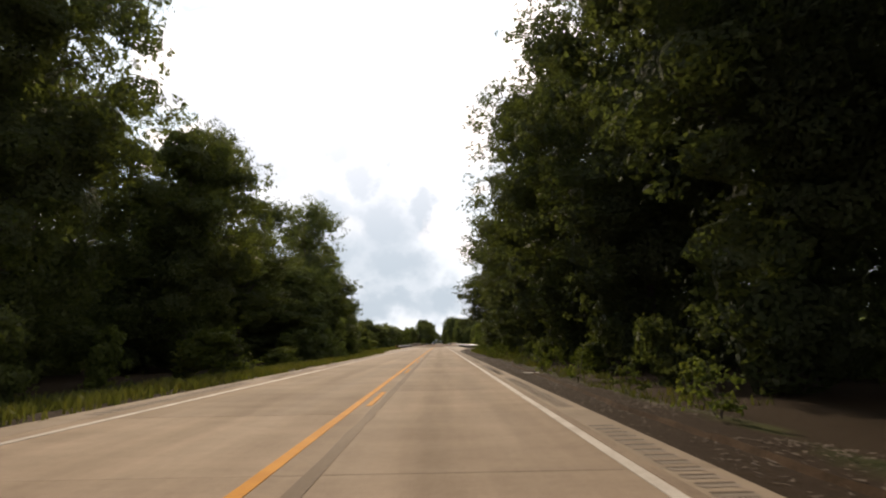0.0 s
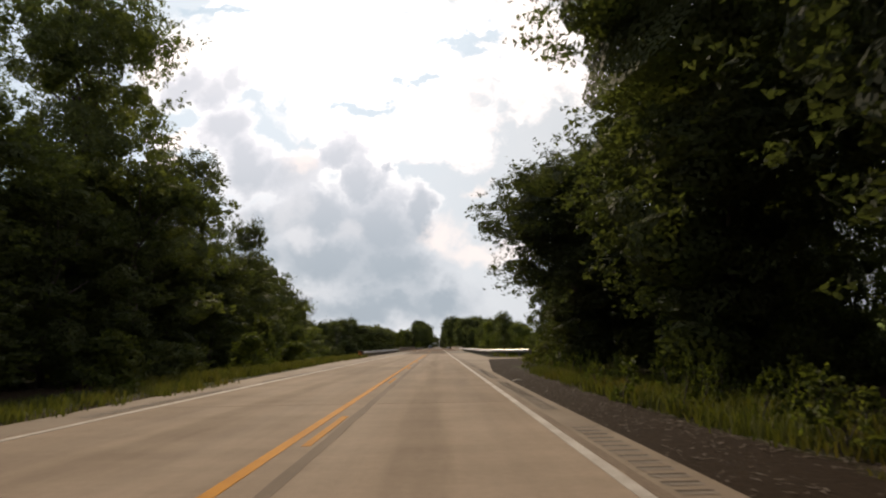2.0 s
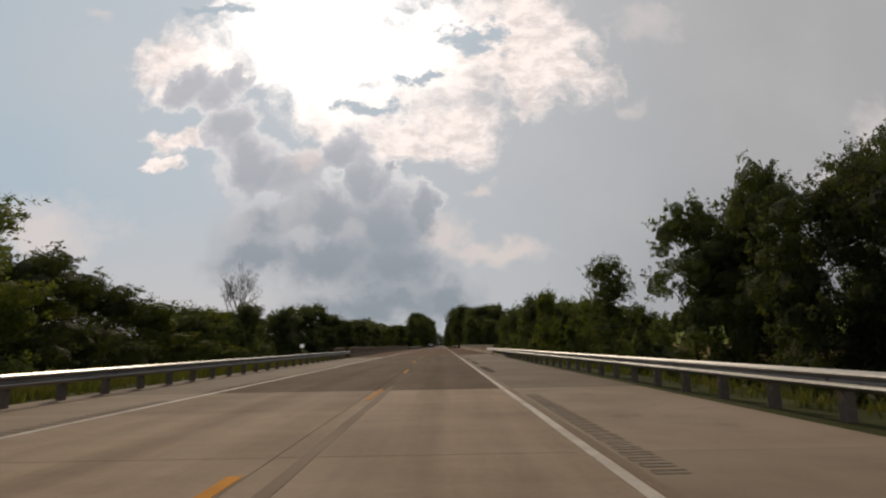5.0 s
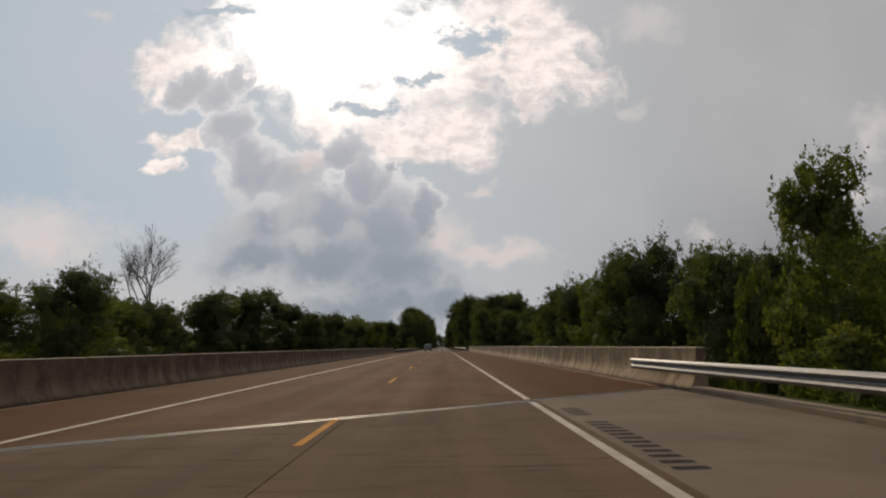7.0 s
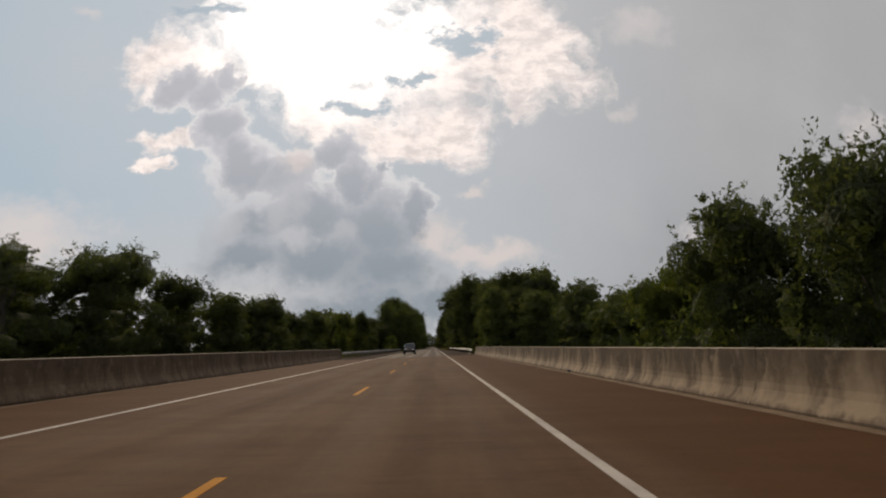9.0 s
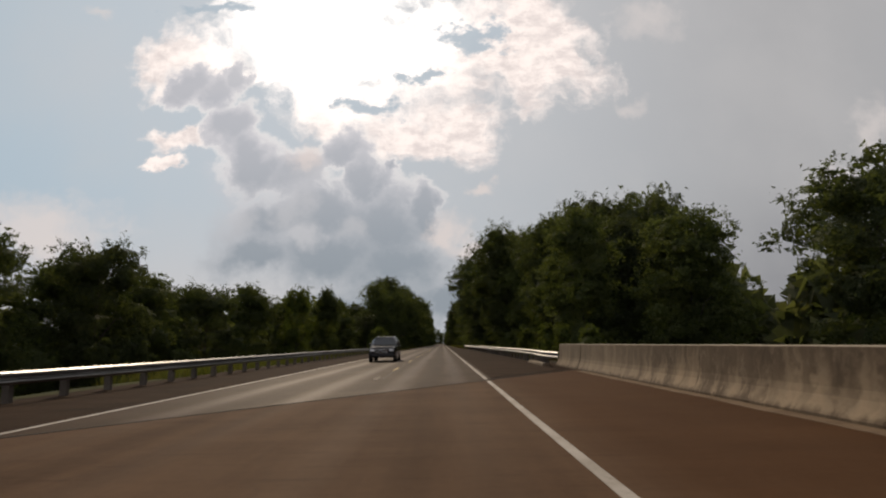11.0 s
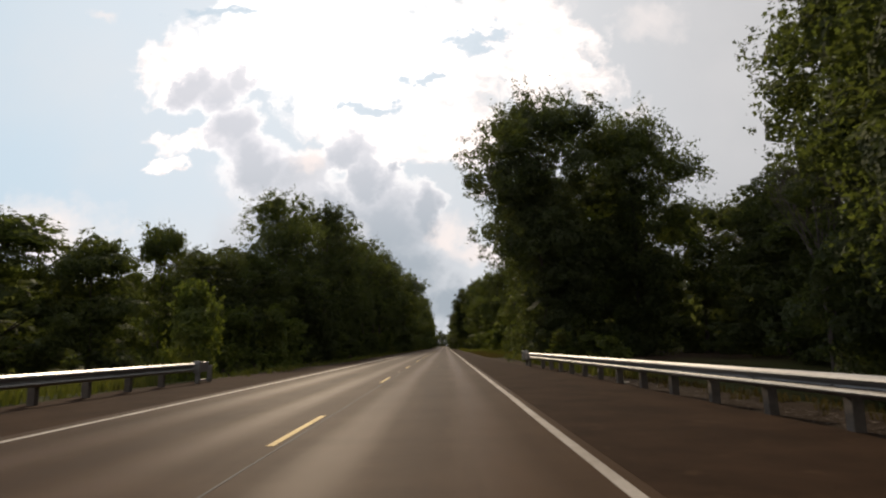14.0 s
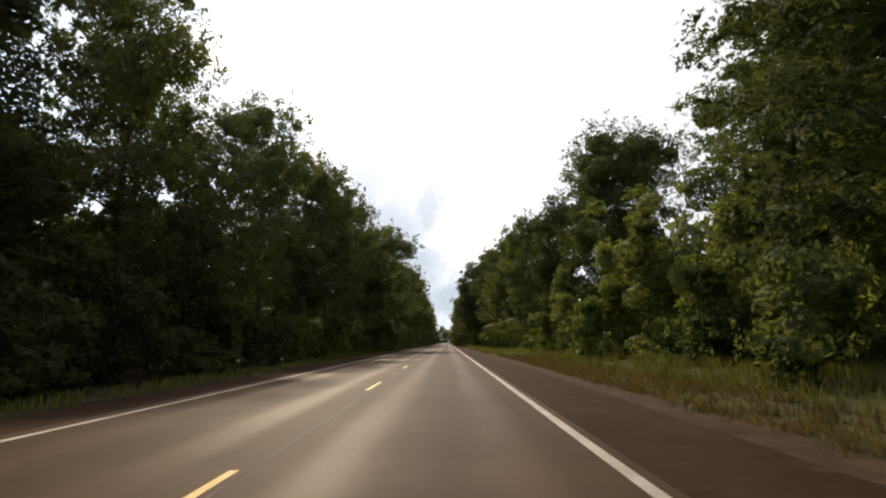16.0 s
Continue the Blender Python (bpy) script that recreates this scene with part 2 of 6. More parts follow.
def paved(name, dark, light, tracks, rough, joint=0.0, spec=0.5, dusty=None, polish=0.0, tined=0.0):
    """Road surface: grain, long stains, polished or worn wheel tracks along each lane, and tining across it."""
    def build(g, b, out):
        at = here(g)
        sx = g.add("ShaderNodeSeparateXYZ", at).outputs[0]
        long = g.noise(g.vec("MULTIPLY", at, (1.0, 0.07, 1.0)), 1.3, 5.0, 0.6)
        blot = g.noise(at, 0.35, 5.0, 0.65)
        cross = g.noise(g.vec("MULTIPLY", at, (0.25, 1.0, 1.0)), 1.1, 5.0, 0.65)
        speck = g.noise(at, 9.0, 4.0, 0.7)
        grain = g.noise(at, 55.0, 3.0, 0.7)
        f = g.math("ADD", g.math("MULTIPLY", g.step(long.outputs[0], 0.3, 0.7), 0.28), g.math("MULTIPLY", g.step(blot.outputs[0], 0.3, 0.7), 0.22))
        f = g.math("ADD", f, g.math("MULTIPLY", g.step(cross.outputs[0], 0.3, 0.7), 0.2))
        f = g.math("ADD", f, g.math("MULTIPLY", g.step(speck.outputs[0], 0.3, 0.7), 0.12))
        f = g.math("ADD", f, g.math("MULTIPLY", g.step(grain.outputs[0], 0.3, 0.7), 0.18))
        col = g.mix(f, dark, light)
        # wheel tracks 0.9 m either side of each lane's middle
        sway = g.math("MULTIPLY", g.math("SUBTRACT", long.outputs[0], 0.5), 0.5)
        mid = g.math("ABSOLUTE", g.math("SUBTRACT", g.math("ABSOLUTE", g.math("ADD", sx, 1.83)), 1.83))
        lane = g.math("ABSOLUTE", g.math("SUBTRACT", g.math("ADD", mid, sway), 0.9))
        wheel = g.math("SUBTRACT", 1.0, g.step(lane, 0.05, 0.55))
        if polish:
            col = g.mix(g.math("MULTIPLY", wheel, tracks), col, tuple(1.6 * c for c in light))
        else:
            col = g.mix(g.math("MULTIPLY", wheel, tracks), col, (0.62, 0.60, 0.57), "MULTIPLY")
        oil = g.math("SUBTRACT", 1.0, g.step(g.math("ADD", mid, sway), 0.05, 0.5))
        col = g.mix(g.math("MULTIPLY", oil, 0.30), col, (0.55, 0.53, 0.50), "MULTIPLY")
        if tined:
            ribs = g.noise(g.vec("MULTIPLY", at, (0.10, 1.0, 1.0)), 7.0, 3.0, 0.6)
            col = g.mix(g.math("MULTIPLY", g.step(ribs.outputs[0], 0.56, 0.70), tined), col, (0.35, 0.33, 0.31), "MULTIPLY")
        if dusty:
            # dust and silt outside the wheel lanes
            out_by = g.math("ADD", g.math("ABSOLUTE", g.math("ADD", sx, 1.83)), g.math("MULTIPLY", g.math("SUBTRACT", blot.outputs[0], 0.5), 1.6))
            col = g.mix(g.math("MULTIPLY", g.step(out_by, 3.6, 4.8), 0.8), col, g.mix(g.math("ADD", g.math("MULTIPLY", cross.outputs[0], 0.6), g.math("MULTIPLY", speck.outputs[0], 0.4)), tuple(0.6 * c for c in dusty), tuple(1.7 * c for c in dusty)))
        tone = g.math("ADD", 0.92, g.math("MULTIPLY", chance(g), 0.16))
        col = g.mix(1.0, col, g.add("ShaderNodeCombineXYZ", tone, tone, tone).outputs[0], "MULTIPLY")
        crack = g.tree.nodes.new("ShaderNodeTexVoronoi")
        crack.feature = "DISTANCE_TO_EDGE"
        g.put(crack.inputs["Vector"], g.vec("ADD", g.vec("MULTIPLY", at, (0.22, 0.16, 0.22)), g.vec("MULTIPLY", blot.outputs["Color"], (0.35, 0.35, 0.0))))
        crack.inputs["Scale"].default_value = 1.0
        line = g.math("MULTIPLY", g.math("SUBTRACT", 1.0, g.step(crack.outputs[0], 0.0, 0.006)), joint)
        col = g.mix(line, col, (0.04, 0.035, 0.03))
        g.put(b.inputs["Base Color"], col)
        g.put(b.inputs["Roughness"], g.math("SUBTRACT", rough + 0.06, g.math("ADD", g.math("MULTIPLY", wheel, 0.05 + polish), g.math("MULTIPLY", blot.outputs[0], 0.08))))
        bump(g, b, grain.outputs[0], 0.35, 0.006)
    return material(name, build, rough, 0.0, spec)


def leafy(name, dark, light, warm, cell=9.0, cover=0.60, glow=0.46):
    """Foliage: every leaf its own green and tilt, gaps between the leaves, light shining through."""
    def build(g, b, out):
        geo = g.add("ShaderNodeNewGeometry")
        at = geo.outputs["Position"]
        patch = g.noise(at, 0.45, 3.0, 0.6)
        each = geo.outputs["Random Per Island"]
        leaf = None
        if cell:
            leaf = g.tree.nodes.new("ShaderNodeTexVoronoi")
            leaf.inputs["Scale"].default_value = cell
            g.put(leaf.inputs["Vector"], at)
            tint = g.add("ShaderNodeSeparateXYZ", leaf.outputs["Color"]).outputs
            each = tint[0]
            tilt = g.tree.nodes.new("ShaderNodeVectorMath")
            tilt.operation = "MULTIPLY_ADD"
            g.put(tilt.inputs[0], leaf.outputs["Color"])
            tilt.inputs[1].default_value = (1.5, 1.5, 1.5)
            tilt.inputs[2].default_value = (-0.75, -0.75, -0.75)
            face = g.tree.nodes.new("ShaderNodeVectorMath")
            face.operation = "ADD"
            g.put(face.inputs[0], geo.outputs["Normal"])
            g.put(face.inputs[1], tilt.outputs[0])
            norm = g.tree.nodes.new("ShaderNodeVectorMath")
            norm.operation = "NORMALIZE"
            g.put(norm.inputs[0], face.outputs[0])
            g.put(b.inputs["Normal"], norm.outputs[0])
        col = g.mix(g.math("ADD", 0.15, g.math("MULTIPLY", each, 0.7)), dark, light)
        col = g.mix(g.math("MULTIPLY", g.step(patch.outputs[0], 0.48, 0.72), 0.5), col, warm)
        tone = g.math("ADD", 0.75, g.math("MULTIPLY", chance(g), 0.5))
        col = g.mix(1.0, col, g.add("ShaderNodeCombineXYZ", tone, tone, tone).outputs[0], "MULTIPLY")
        g.put(b.inputs["Base Color"], col)
        thin = g.add("ShaderNodeBsdfTranslucent")
        g.put(thin.inputs[0], g.mix(1.0, col, (1.65, 1.68, 0.7), "MULTIPLY"))
        both = g.tree.nodes.new("ShaderNodeMixShader")
        both.inputs[0].default_value = glow
        g.put(both.inputs[1], b)
        g.put(both.inputs[2], thin)
        if cell:
            gap = g.tree.nodes.new("ShaderNodeMixShader")
            g.put(gap.inputs[0], g.math("GREATER_THAN", leaf.outputs["Distance"], cover))
            g.put(gap.inputs[1], both)
            g.put(gap.inputs[2], g.add("ShaderNodeBsdfTransparent"))
            both = gap
        g.put(out.inputs[0], both)
    return material(name, build, 0.75, 0.0, 0.10)


CONCRETE = paved("road concrete", (0.134, 0.0985, 0.0685), (0.285, 0.221, 0.160), 0.13, 0.88, joint=0.05, spec=0.06)
CONCRETE_OLD = paved("old road concrete", (0.052, 0.0352, 0.0222), (0.117, 0.0835, 0.0553), 0.25, 0.88, joint=0.14, spec=0.05, tined=0.65)
SHOULDER = mottled("shoulder concrete", (0.130, 0.095, 0.063), (0.205, 0.157, 0.110), 0.5, 30.0, 0.88, 0.3, 0.006, spec=0.2, stain=(0.8, 0.58, (0.085, 0.062, 0.042), 0.55))
SHOULDER_OLD = mottled("old shoulder concrete", (0.068, 0.048, 0.032), (0.120, 0.089, 0.062), 0.5, 30.0, 0.88, 0.3, 0.006, spec=0.2, stain=(0.8, 0.60, (0.05, 0.038, 0.028), 0.5))
DECK = paved("bridge deck", (0.0462, 0.02442, 0.01265), (0.1144, 0.0671, 0.03795), 0.16, 0.85, joint=0.1, spec=0.04, dusty=(0.0506, 0.0231, 0.00924), tined=0.3)
ASPHALT = paved("asphalt", (0.027, 0.0160, 0.0090), (0.067, 0.0416, 0.0250), 0.25, 0.60, joint=0.1, spec=0.02, polish=0.08)
ASPHALT_EDGE = mottled("shoulder asphalt", (0.016, 0.0088, 0.0048), (0.039, 0.0222, 0.0126), 0.7, 60.0, 0.92, 0.4, 0.008, stain=(1.6, 0.58, (0.052, 0.032, 0.018), 0.55), spec=0.03)
JOINT = mottled("joint filler", (0.02, 0.018, 0.016), (0.05, 0.045, 0.04), 1.0, 30.0)
GROOVE_OLD = mottled("worn rumble groove", (0.012, 0.009, 0.007), (0.034, 0.026, 0.019), 1.5, 40.0, spec=0.1)
SCAR = mottled("ground marking scar", (0.095, 0.068, 0.046), (0.175, 0.130, 0.090), 0.9, 24.0, spec=0.1, stretch=(1, 0.3, 1))
GROOVE_SHADE = mottled("painted groove lip shade", (0.050, 0.036, 0.025), (0.080, 0.060, 0.043), 1.5, 40.0, spec=0.1)
GROOVE = mottled("rumble groove", (0.088, 0.064, 0.043), (0.140, 0.105, 0.073), 1.5, 40.0)


def barrier_build(g, b, out):
    """Weather-darkened concrete: brown weeping from the top, pale washed tongues rising from the foot, a pale top."""
    at = here(g)
    sep = g.add("ShaderNodeSeparateXYZ", at).outputs
    warp = g.noise(at, 2.2, 4.0, 0.6)
    bend = g.math("MULTIPLY", g.math("SUBTRACT", warp.outputs[0], 0.5), 0.9)
    line = g.add("ShaderNodeCombineXYZ", g.math("MULTIPLY", sep[0], 0.2), g.math("ADD", sep[1], bend), g.math("MULTIPLY", sep[2], 0.10)).outputs[0]
    runs, drips = g.noise(line, 1.9, 3.0, 0.55), g.noise(line, 7.0, 3.0, 0.6)
    blot, grain = g.noise(at, 0.8, 6.0, 0.65), g.noise(at, 28.0, 5.0, 0.65)
    col = g.mix(g.step(blot.outputs[0], 0.3, 0.7), (0.050, 0.032, 0.018), (0.098, 0.067, 0.041))
    col = g.mix(g.math("MULTIPLY", g.step(drips.outputs[0], 0.50, 0.68), 0.45), col, (0.16, 0.118, 0.076))
    level = g.math("ADD", sep[2], g.math("ADD", g.math("MULTIPLY", g.math("SUBTRACT", runs.outputs[0], 0.5), -3.4), g.math("MULTIPLY", bend, 0.45)))
    level = g.math("ADD", level, g.math("MULTIPLY", g.math("SUBTRACT", blot.outputs[0], 0.5), 1.2))
    pale = g.math("SUBTRACT", 1.0, g.step(level, -0.25, 0.95))
    strong = g.math("ADD", 0.36, g.math("MULTIPLY", g.step(sep[0], -2.0, 2.0), 0.58))
    col = g.mix(g.math("MULTIPLY", pale, strong), col, g.mix(blot.outputs[0], (0.235, 0.172, 0.108), (0.40, 0.302, 0.198)))
    col = g.mix(g.math("MULTIPLY", g.step(sep[1], 306.0, 313.0), 0.6), col, (0.18, 0.138, 0.093))
    worn = g.noise(g.vec("MULTIPLY", at, (1.0, 1.0, 0.6)), 3.4, 5.0, 0.65)
    col = g.mix(g.math("MULTIPLY", g.step(worn.outputs[0], 0.52, 0.68), 0.40), col, (0.25, 0.192, 0.130))
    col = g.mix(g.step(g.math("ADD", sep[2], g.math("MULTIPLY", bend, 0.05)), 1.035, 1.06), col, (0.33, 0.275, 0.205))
    # an uneven darker band along the foot
    foot_band = g.math("SUBTRACT", 1.0, g.step(g.math("ADD", sep[2], g.math("MULTIPLY", g.math("SUBTRACT", drips.outputs[0], 0.5), 0.35)), 0.02, 0.16))
    col = g.mix(g.math("MULTIPLY", foot_band, 0.75), col, (0.050, 0.031, 0.018))
    col = g.mix(g.math("MULTIPLY", grain.outputs[0], 0.35), col, (0.10, 0.075, 0.053))
    g.put(b.inputs["Base Color"], col)
    bump(g, b, grain.outputs[0], 0.4, 0.01)


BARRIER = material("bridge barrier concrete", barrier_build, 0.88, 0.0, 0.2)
SILT = mottled("sand and silt", (0.10, 0.066, 0.040), (0.20, 0.14, 0.09), 1.2, 30.0, 0.95, 0.5, 0.01, spec=0.1)
WHITE_PAINT = mottled("white road paint", (0.19, 0.163, 0.13), (0.36, 0.325, 0.28), 1.2, 30.0, 0.75, 0.3, 0.004, stain=(3.0, 0.60, (0.16, 0.135, 0.105), 0.75), spec=0.25)
YELLOW_PAINT = mottled("yellow road paint", (0.27, 0.105, 0.003), (0.38, 0.160, 0.006), 1.5, 30.0, 0.75, 0.3, 0.004, stain=(4.0, 0.60, (0.17, 0.11, 0.05), 0.7), spec=0.05)
PALE_YELLOW = mottled("worn yellow road paint", (0.36, 0.245, 0.075), (0.48, 0.35, 0.12), 1.5, 30.0, 0.7, 0.3, 0.004, stain=(4.0, 0.60, (0.14, 0.105, 0.07), 0.7), spec=0.2)
STEEL = mottled("galvanised steel", (0.15, 0.145, 0.138), (0.27, 0.263, 0.253), 0.8, 18.0, 0.46, 0.12, 0.002, metal=0.88, spec=0.3, stain=(2.2, 0.60, (0.09, 0.072, 0.058), 0.5), stretch=(1, 0.4, 1))
POST_STEEL = mottled("weathered post", (0.045, 0.036, 0.028), (0.12, 0.098, 0.08), 1.2, 16.0, 0.8, 0.4, 0.01)
BARE_SOIL = mottled("bare soil", (0.020, 0.0128, 0.0075), (0.066, 0.041, 0.0235), 1.6, 16.0, 0.95, 0.8, 0.03, spec=0.05)
STONE = mottled("stone", (0.060, 0.046, 0.034), (0.15, 0.12, 0.092), 2.0, 20.0, 0.9, 0.6, 0.02)
BARK = mottled("bark", (0.034, 0.026, 0.020), (0.085, 0.068, 0.054), 1.0, 9.0, 0.95, 0.9, 0.04, stretch=(1, 1, 0.25))
DEAD_WOOD = mottled("dead wood", (0.035, 0.028, 0.024), (0.09, 0.076, 0.065), 1.0, 9.0, 0.95, 0.5, 0.03)
LEAF = leafy("leaves", (0.032, 0.040, 0.018), (0.072, 0.087, 0.035), (0.090, 0.098, 0.039))
LEAF_DARK = leafy("dark leaves", (0.027, 0.034, 0.018), (0.060, 0.072, 0.034), (0.072, 0.076, 0.036))
LEAF_LIGHT = leafy("light leaves", (0.038, 0.051, 0.017), (0.096, 0.115, 0.031), (0.138, 0.138, 0.039))
LEAF_VINE = leafy("vine leaves", (0.060, 0.076, 0.027), (0.135, 0.155, 0.052), (0.185, 0.177, 0.061))
# far foliage: the haze of distance is put into this paler, greyer green
LEAF_HAZED = leafy("hazed distant leaves", (0.044, 0.053, 0.031), (0.088, 0.098, 0.054), (0.10, 0.10, 0.052), cell=0)
GRASS = leafy("grass", (0.04096, 0.04992, 0.0128), (0.105, 0.1062, 0.02816), (0.151, 0.105, 0.04096), cell=0, glow=0.28)

GRASS_DRY = leafy("dry grass", (0.042, 0.033, 0.015), (0.085, 0.064, 0.030), (0.098, 0.067, 0.033), cell=0, glow=0.28)


def ground_build(g, b, out):
    at = here(g)
    sep = g.add("ShaderNodeSeparateXYZ", at).outputs
    coarse, fine = g.noise(at, 0.25, 6.0, 0.65), g.noise(at, 9.0, 5.0, 0.7)
    col = g.mix(g.step(coarse.outputs[0], 0.35, 0.65), (0.026, 0.031, 0.010), (0.048, 0.050, 0.018))
    col = g.mix(g.step(fine.outputs[0], 0.5, 0.75), col, (0.070, 0.055, 0.030))
    # bare strip of soil and gravel along the pavement
    along = g.noise(at, 0.6, 4.0, 0.6)
    spot = g.math("MULTIPLY", g.math("MULTIPLY", g.step(sep[1], 84.0, 90.0), g.math("SUBTRACT", 1.0, g.step(sep[1], 117.0, 122.0))), g.math("MULTIPLY", g.step(sep[0], 2.0, 3.0), g.math("SUBTRACT", 1.0, g.step(sep[0], 8.5, 11.0))))
    off = g.math("SUBTRACT", g.math("ABSOLUTE", g.math("ADD", sep[0], 1.83)), g.math("MULTIPLY", along.outputs[0], 2.0))
    end = g.math("MULTIPLY", g.math("MULTIPLY", g.step(sep[1], 318.0, 324.0), g.math("SUBTRACT", 1.0, g.step(sep[1], 424.0, 434.0))), g.math("MULTIPLY", g.step(sep[0], 2.0, 3.0), g.math("SUBTRACT", 1.0, g.step(sep[0], 7.2, 8.6))))
    spot = g.math("MAXIMUM", spot, end)
    soil = g.math("MAXIMUM", spot, g.math("SUBTRACT", 1.0, g.step(off, 5.1, 6.0)))
    col = g.mix(soil, col, g.mix(fine.outputs[0], (0.011, 0.0072, 0.0044), (0.038, 0.025, 0.0155)))
    # leaf litter on the floor of the woods, coloured dark to paint the trees' shade
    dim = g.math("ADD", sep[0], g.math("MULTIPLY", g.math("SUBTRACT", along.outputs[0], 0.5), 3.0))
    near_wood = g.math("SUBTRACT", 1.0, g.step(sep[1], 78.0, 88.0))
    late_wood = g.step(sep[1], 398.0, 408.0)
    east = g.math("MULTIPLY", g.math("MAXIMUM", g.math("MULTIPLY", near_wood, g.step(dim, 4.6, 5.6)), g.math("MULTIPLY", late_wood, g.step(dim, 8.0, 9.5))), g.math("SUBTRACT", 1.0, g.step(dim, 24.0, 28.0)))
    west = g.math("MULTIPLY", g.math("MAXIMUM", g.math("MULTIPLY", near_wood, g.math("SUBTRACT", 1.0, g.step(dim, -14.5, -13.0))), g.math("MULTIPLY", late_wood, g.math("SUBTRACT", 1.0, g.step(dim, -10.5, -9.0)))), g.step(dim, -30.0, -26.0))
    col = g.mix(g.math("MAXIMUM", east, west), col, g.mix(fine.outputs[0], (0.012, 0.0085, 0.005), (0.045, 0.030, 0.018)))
    # ploughed strip and green crop on the rise to the east
    field = g.step(sep[0], 48.0, 60.0)
    crop = g.mix(g.step(sep[2], -1.2, 0.6), (0.16, 0.105, 0.055), (0.085, 0.115, 0.022))
    col = g.mix(field, col, g.mix(g.math("MULTIPLY", coarse.outputs[0], 0.4), crop, (0.12, 0.12, 0.03)))
    g.put(b.inputs["Base Color"], col)
    bump(g, b, fine.outputs[0], 0.7, 0.06)


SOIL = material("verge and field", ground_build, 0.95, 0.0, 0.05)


# ======== building helpers ========
def mesh_from(name, verts, faces, mat, smooth=False):
    me = bpy.data.meshes.new(name)
    me.from_pydata([tuple(v) for v in verts], [], [tuple(f) for f in faces])
    me.materials.append(mat)
    if smooth:
        me.polygons.foreach_set("use_smooth", [True] * len(me.polygons))
    me.update()
    return me


def mesh_of(name, bm, mat, smooth=False):
    bmesh.ops.recalc_face_normals(bm, faces=bm.faces)
    me = bpy.data.meshes.new(name)
    bm.to_mesh(me)
    bm.free()
    me.materials.append(mat)
    if smooth:
        me.polygons.foreach_set("use_smooth", [True] * len(me.polygons))
    return me


def child(name, me, parent, label=""):
    ob = new(name, me)
    ob.parent = parent
    return tagged(ob, label)


def part(name, bm, mat, parent, label="", smooth=False):
    return child(name, mesh_of(name, bm, mat, smooth), parent, label)


def thing(name, x, y, z, label, category, group="", kind=""):
    ob = new(name)
    ob.empty_display_size = 0.2
    ob.location = (x, y, z)
    return tagged(ob, label, category, group, kind)


def box(bm, x0, x1, y0, y1, z0, z1, bevel=0.0):
    made = bmesh.ops.create_cube(bm, size=1.0, matrix=Matrix.LocRotScale(((x0 + x1) / 2, (y0 + y1) / 2, (z0 + z1) / 2), None, (x1 - x0, y1 - y0, z1 - z0)))
    if bevel:
        edges = list({e for v in made["verts"] for e in v.link_edges})
        bmesh.ops.bevel(bm, geom=edges, offset=bevel, segments=2, profile=0.6, affect="EDGES")
    return bm


def rod(bm, a, b, r0, r1, n=8):
    a, b = Vector(a), Vector(b)
    way = b - a
    m = Matrix.Translation((a + b) / 2) @ way.to_track_quat("Z", "Y").to_matrix().to_4x4()
    bmesh.ops.create_cone(bm, cap_ends=True, segments=n, radius1=r0, radius2=r1, depth=way.length, matrix=m)
    return bm


def prism(bm, outline, y0, y1):
    """An outline in x and z, drawn out along y."""
    a = [bm.verts.new((x, y0, z)) for x, z in outline]
    b = [bm.verts.new((x, y1, z)) for x, z in outline]
    n = len(outline)
    for i in range(n):
        bm.faces.new((a[i], a[(i + 1) % n], b[(i + 1) % n], b[i]))
    bm.faces.new(a[::-1])
    bm.faces.new(b)
    return bm


def slab_mesh(name, corners, top, thick, mat, bevel=0.012):
    """A paving slab from its corners seen from above, with eased upper edges."""
    c = np.array(corners, float)
    mid = c.mean(0)
    inner = c + (mid - c) / np.maximum(np.linalg.norm(mid - c, axis=1)[:, None], 0.01) * bevel * 1.4
    n = len(c)
    verts = [(x, y, top) for x, y in inner] + [(x, y, top - bevel) for x, y in c] + [(x, y, top - thick) for x, y in c]
    faces = [tuple(range(n))]
    for i in range(n):
        j = (i + 1) % n
        faces += [(i, n + i, n + j, j), (n + i, 2 * n + i, 2 * n + j, n + j)]
    return mesh_from(name, verts, faces, mat)


def smooth_step(v, lo, hi):
    k = np.clip((np.asarray(v, float) - lo) / (hi - lo), 0, 1)
    return k * k * (3 - 2 * k)


# ======== the plan ========
CROWN = -1.83                    # middle of the carriageway
EDGE_R, EDGE_L = 1.87, -5.68     # white lines
SKEW_A, SKEW_B = 0.68, 1.36      # the bridge crosses the river at an angle


def joint_a(x):
    return 197.2 + SKEW_A * x


def joint_b(x):
    return 308.95 + SKEW_B * x


def pave_r(y):
    """Right edge of the pavement."""
    return float(np.interp(y, [-80, 66, 80, 90, 103, 106, 112, 120, 168, 182, 300, 322, 392, 410, 430, 5000], [2.65, 2.65, 2.75, 3.6, 4.6, 5.4, 5.4, 5.6, 5.65, 6.02, 6.02, 5.9, 5.6, 4.6, 3.75, 3.75]))


def pave_l(y):
    """Left edge of the pavement."""
    return float(np.interp(y, [-80, 55, 90, 118, 300, 330, 392, 420, 5000], [-6.9, -6.9, -8.2, -9.8, -9.9, -9.9, -9.7, -7.6, -7.6]))


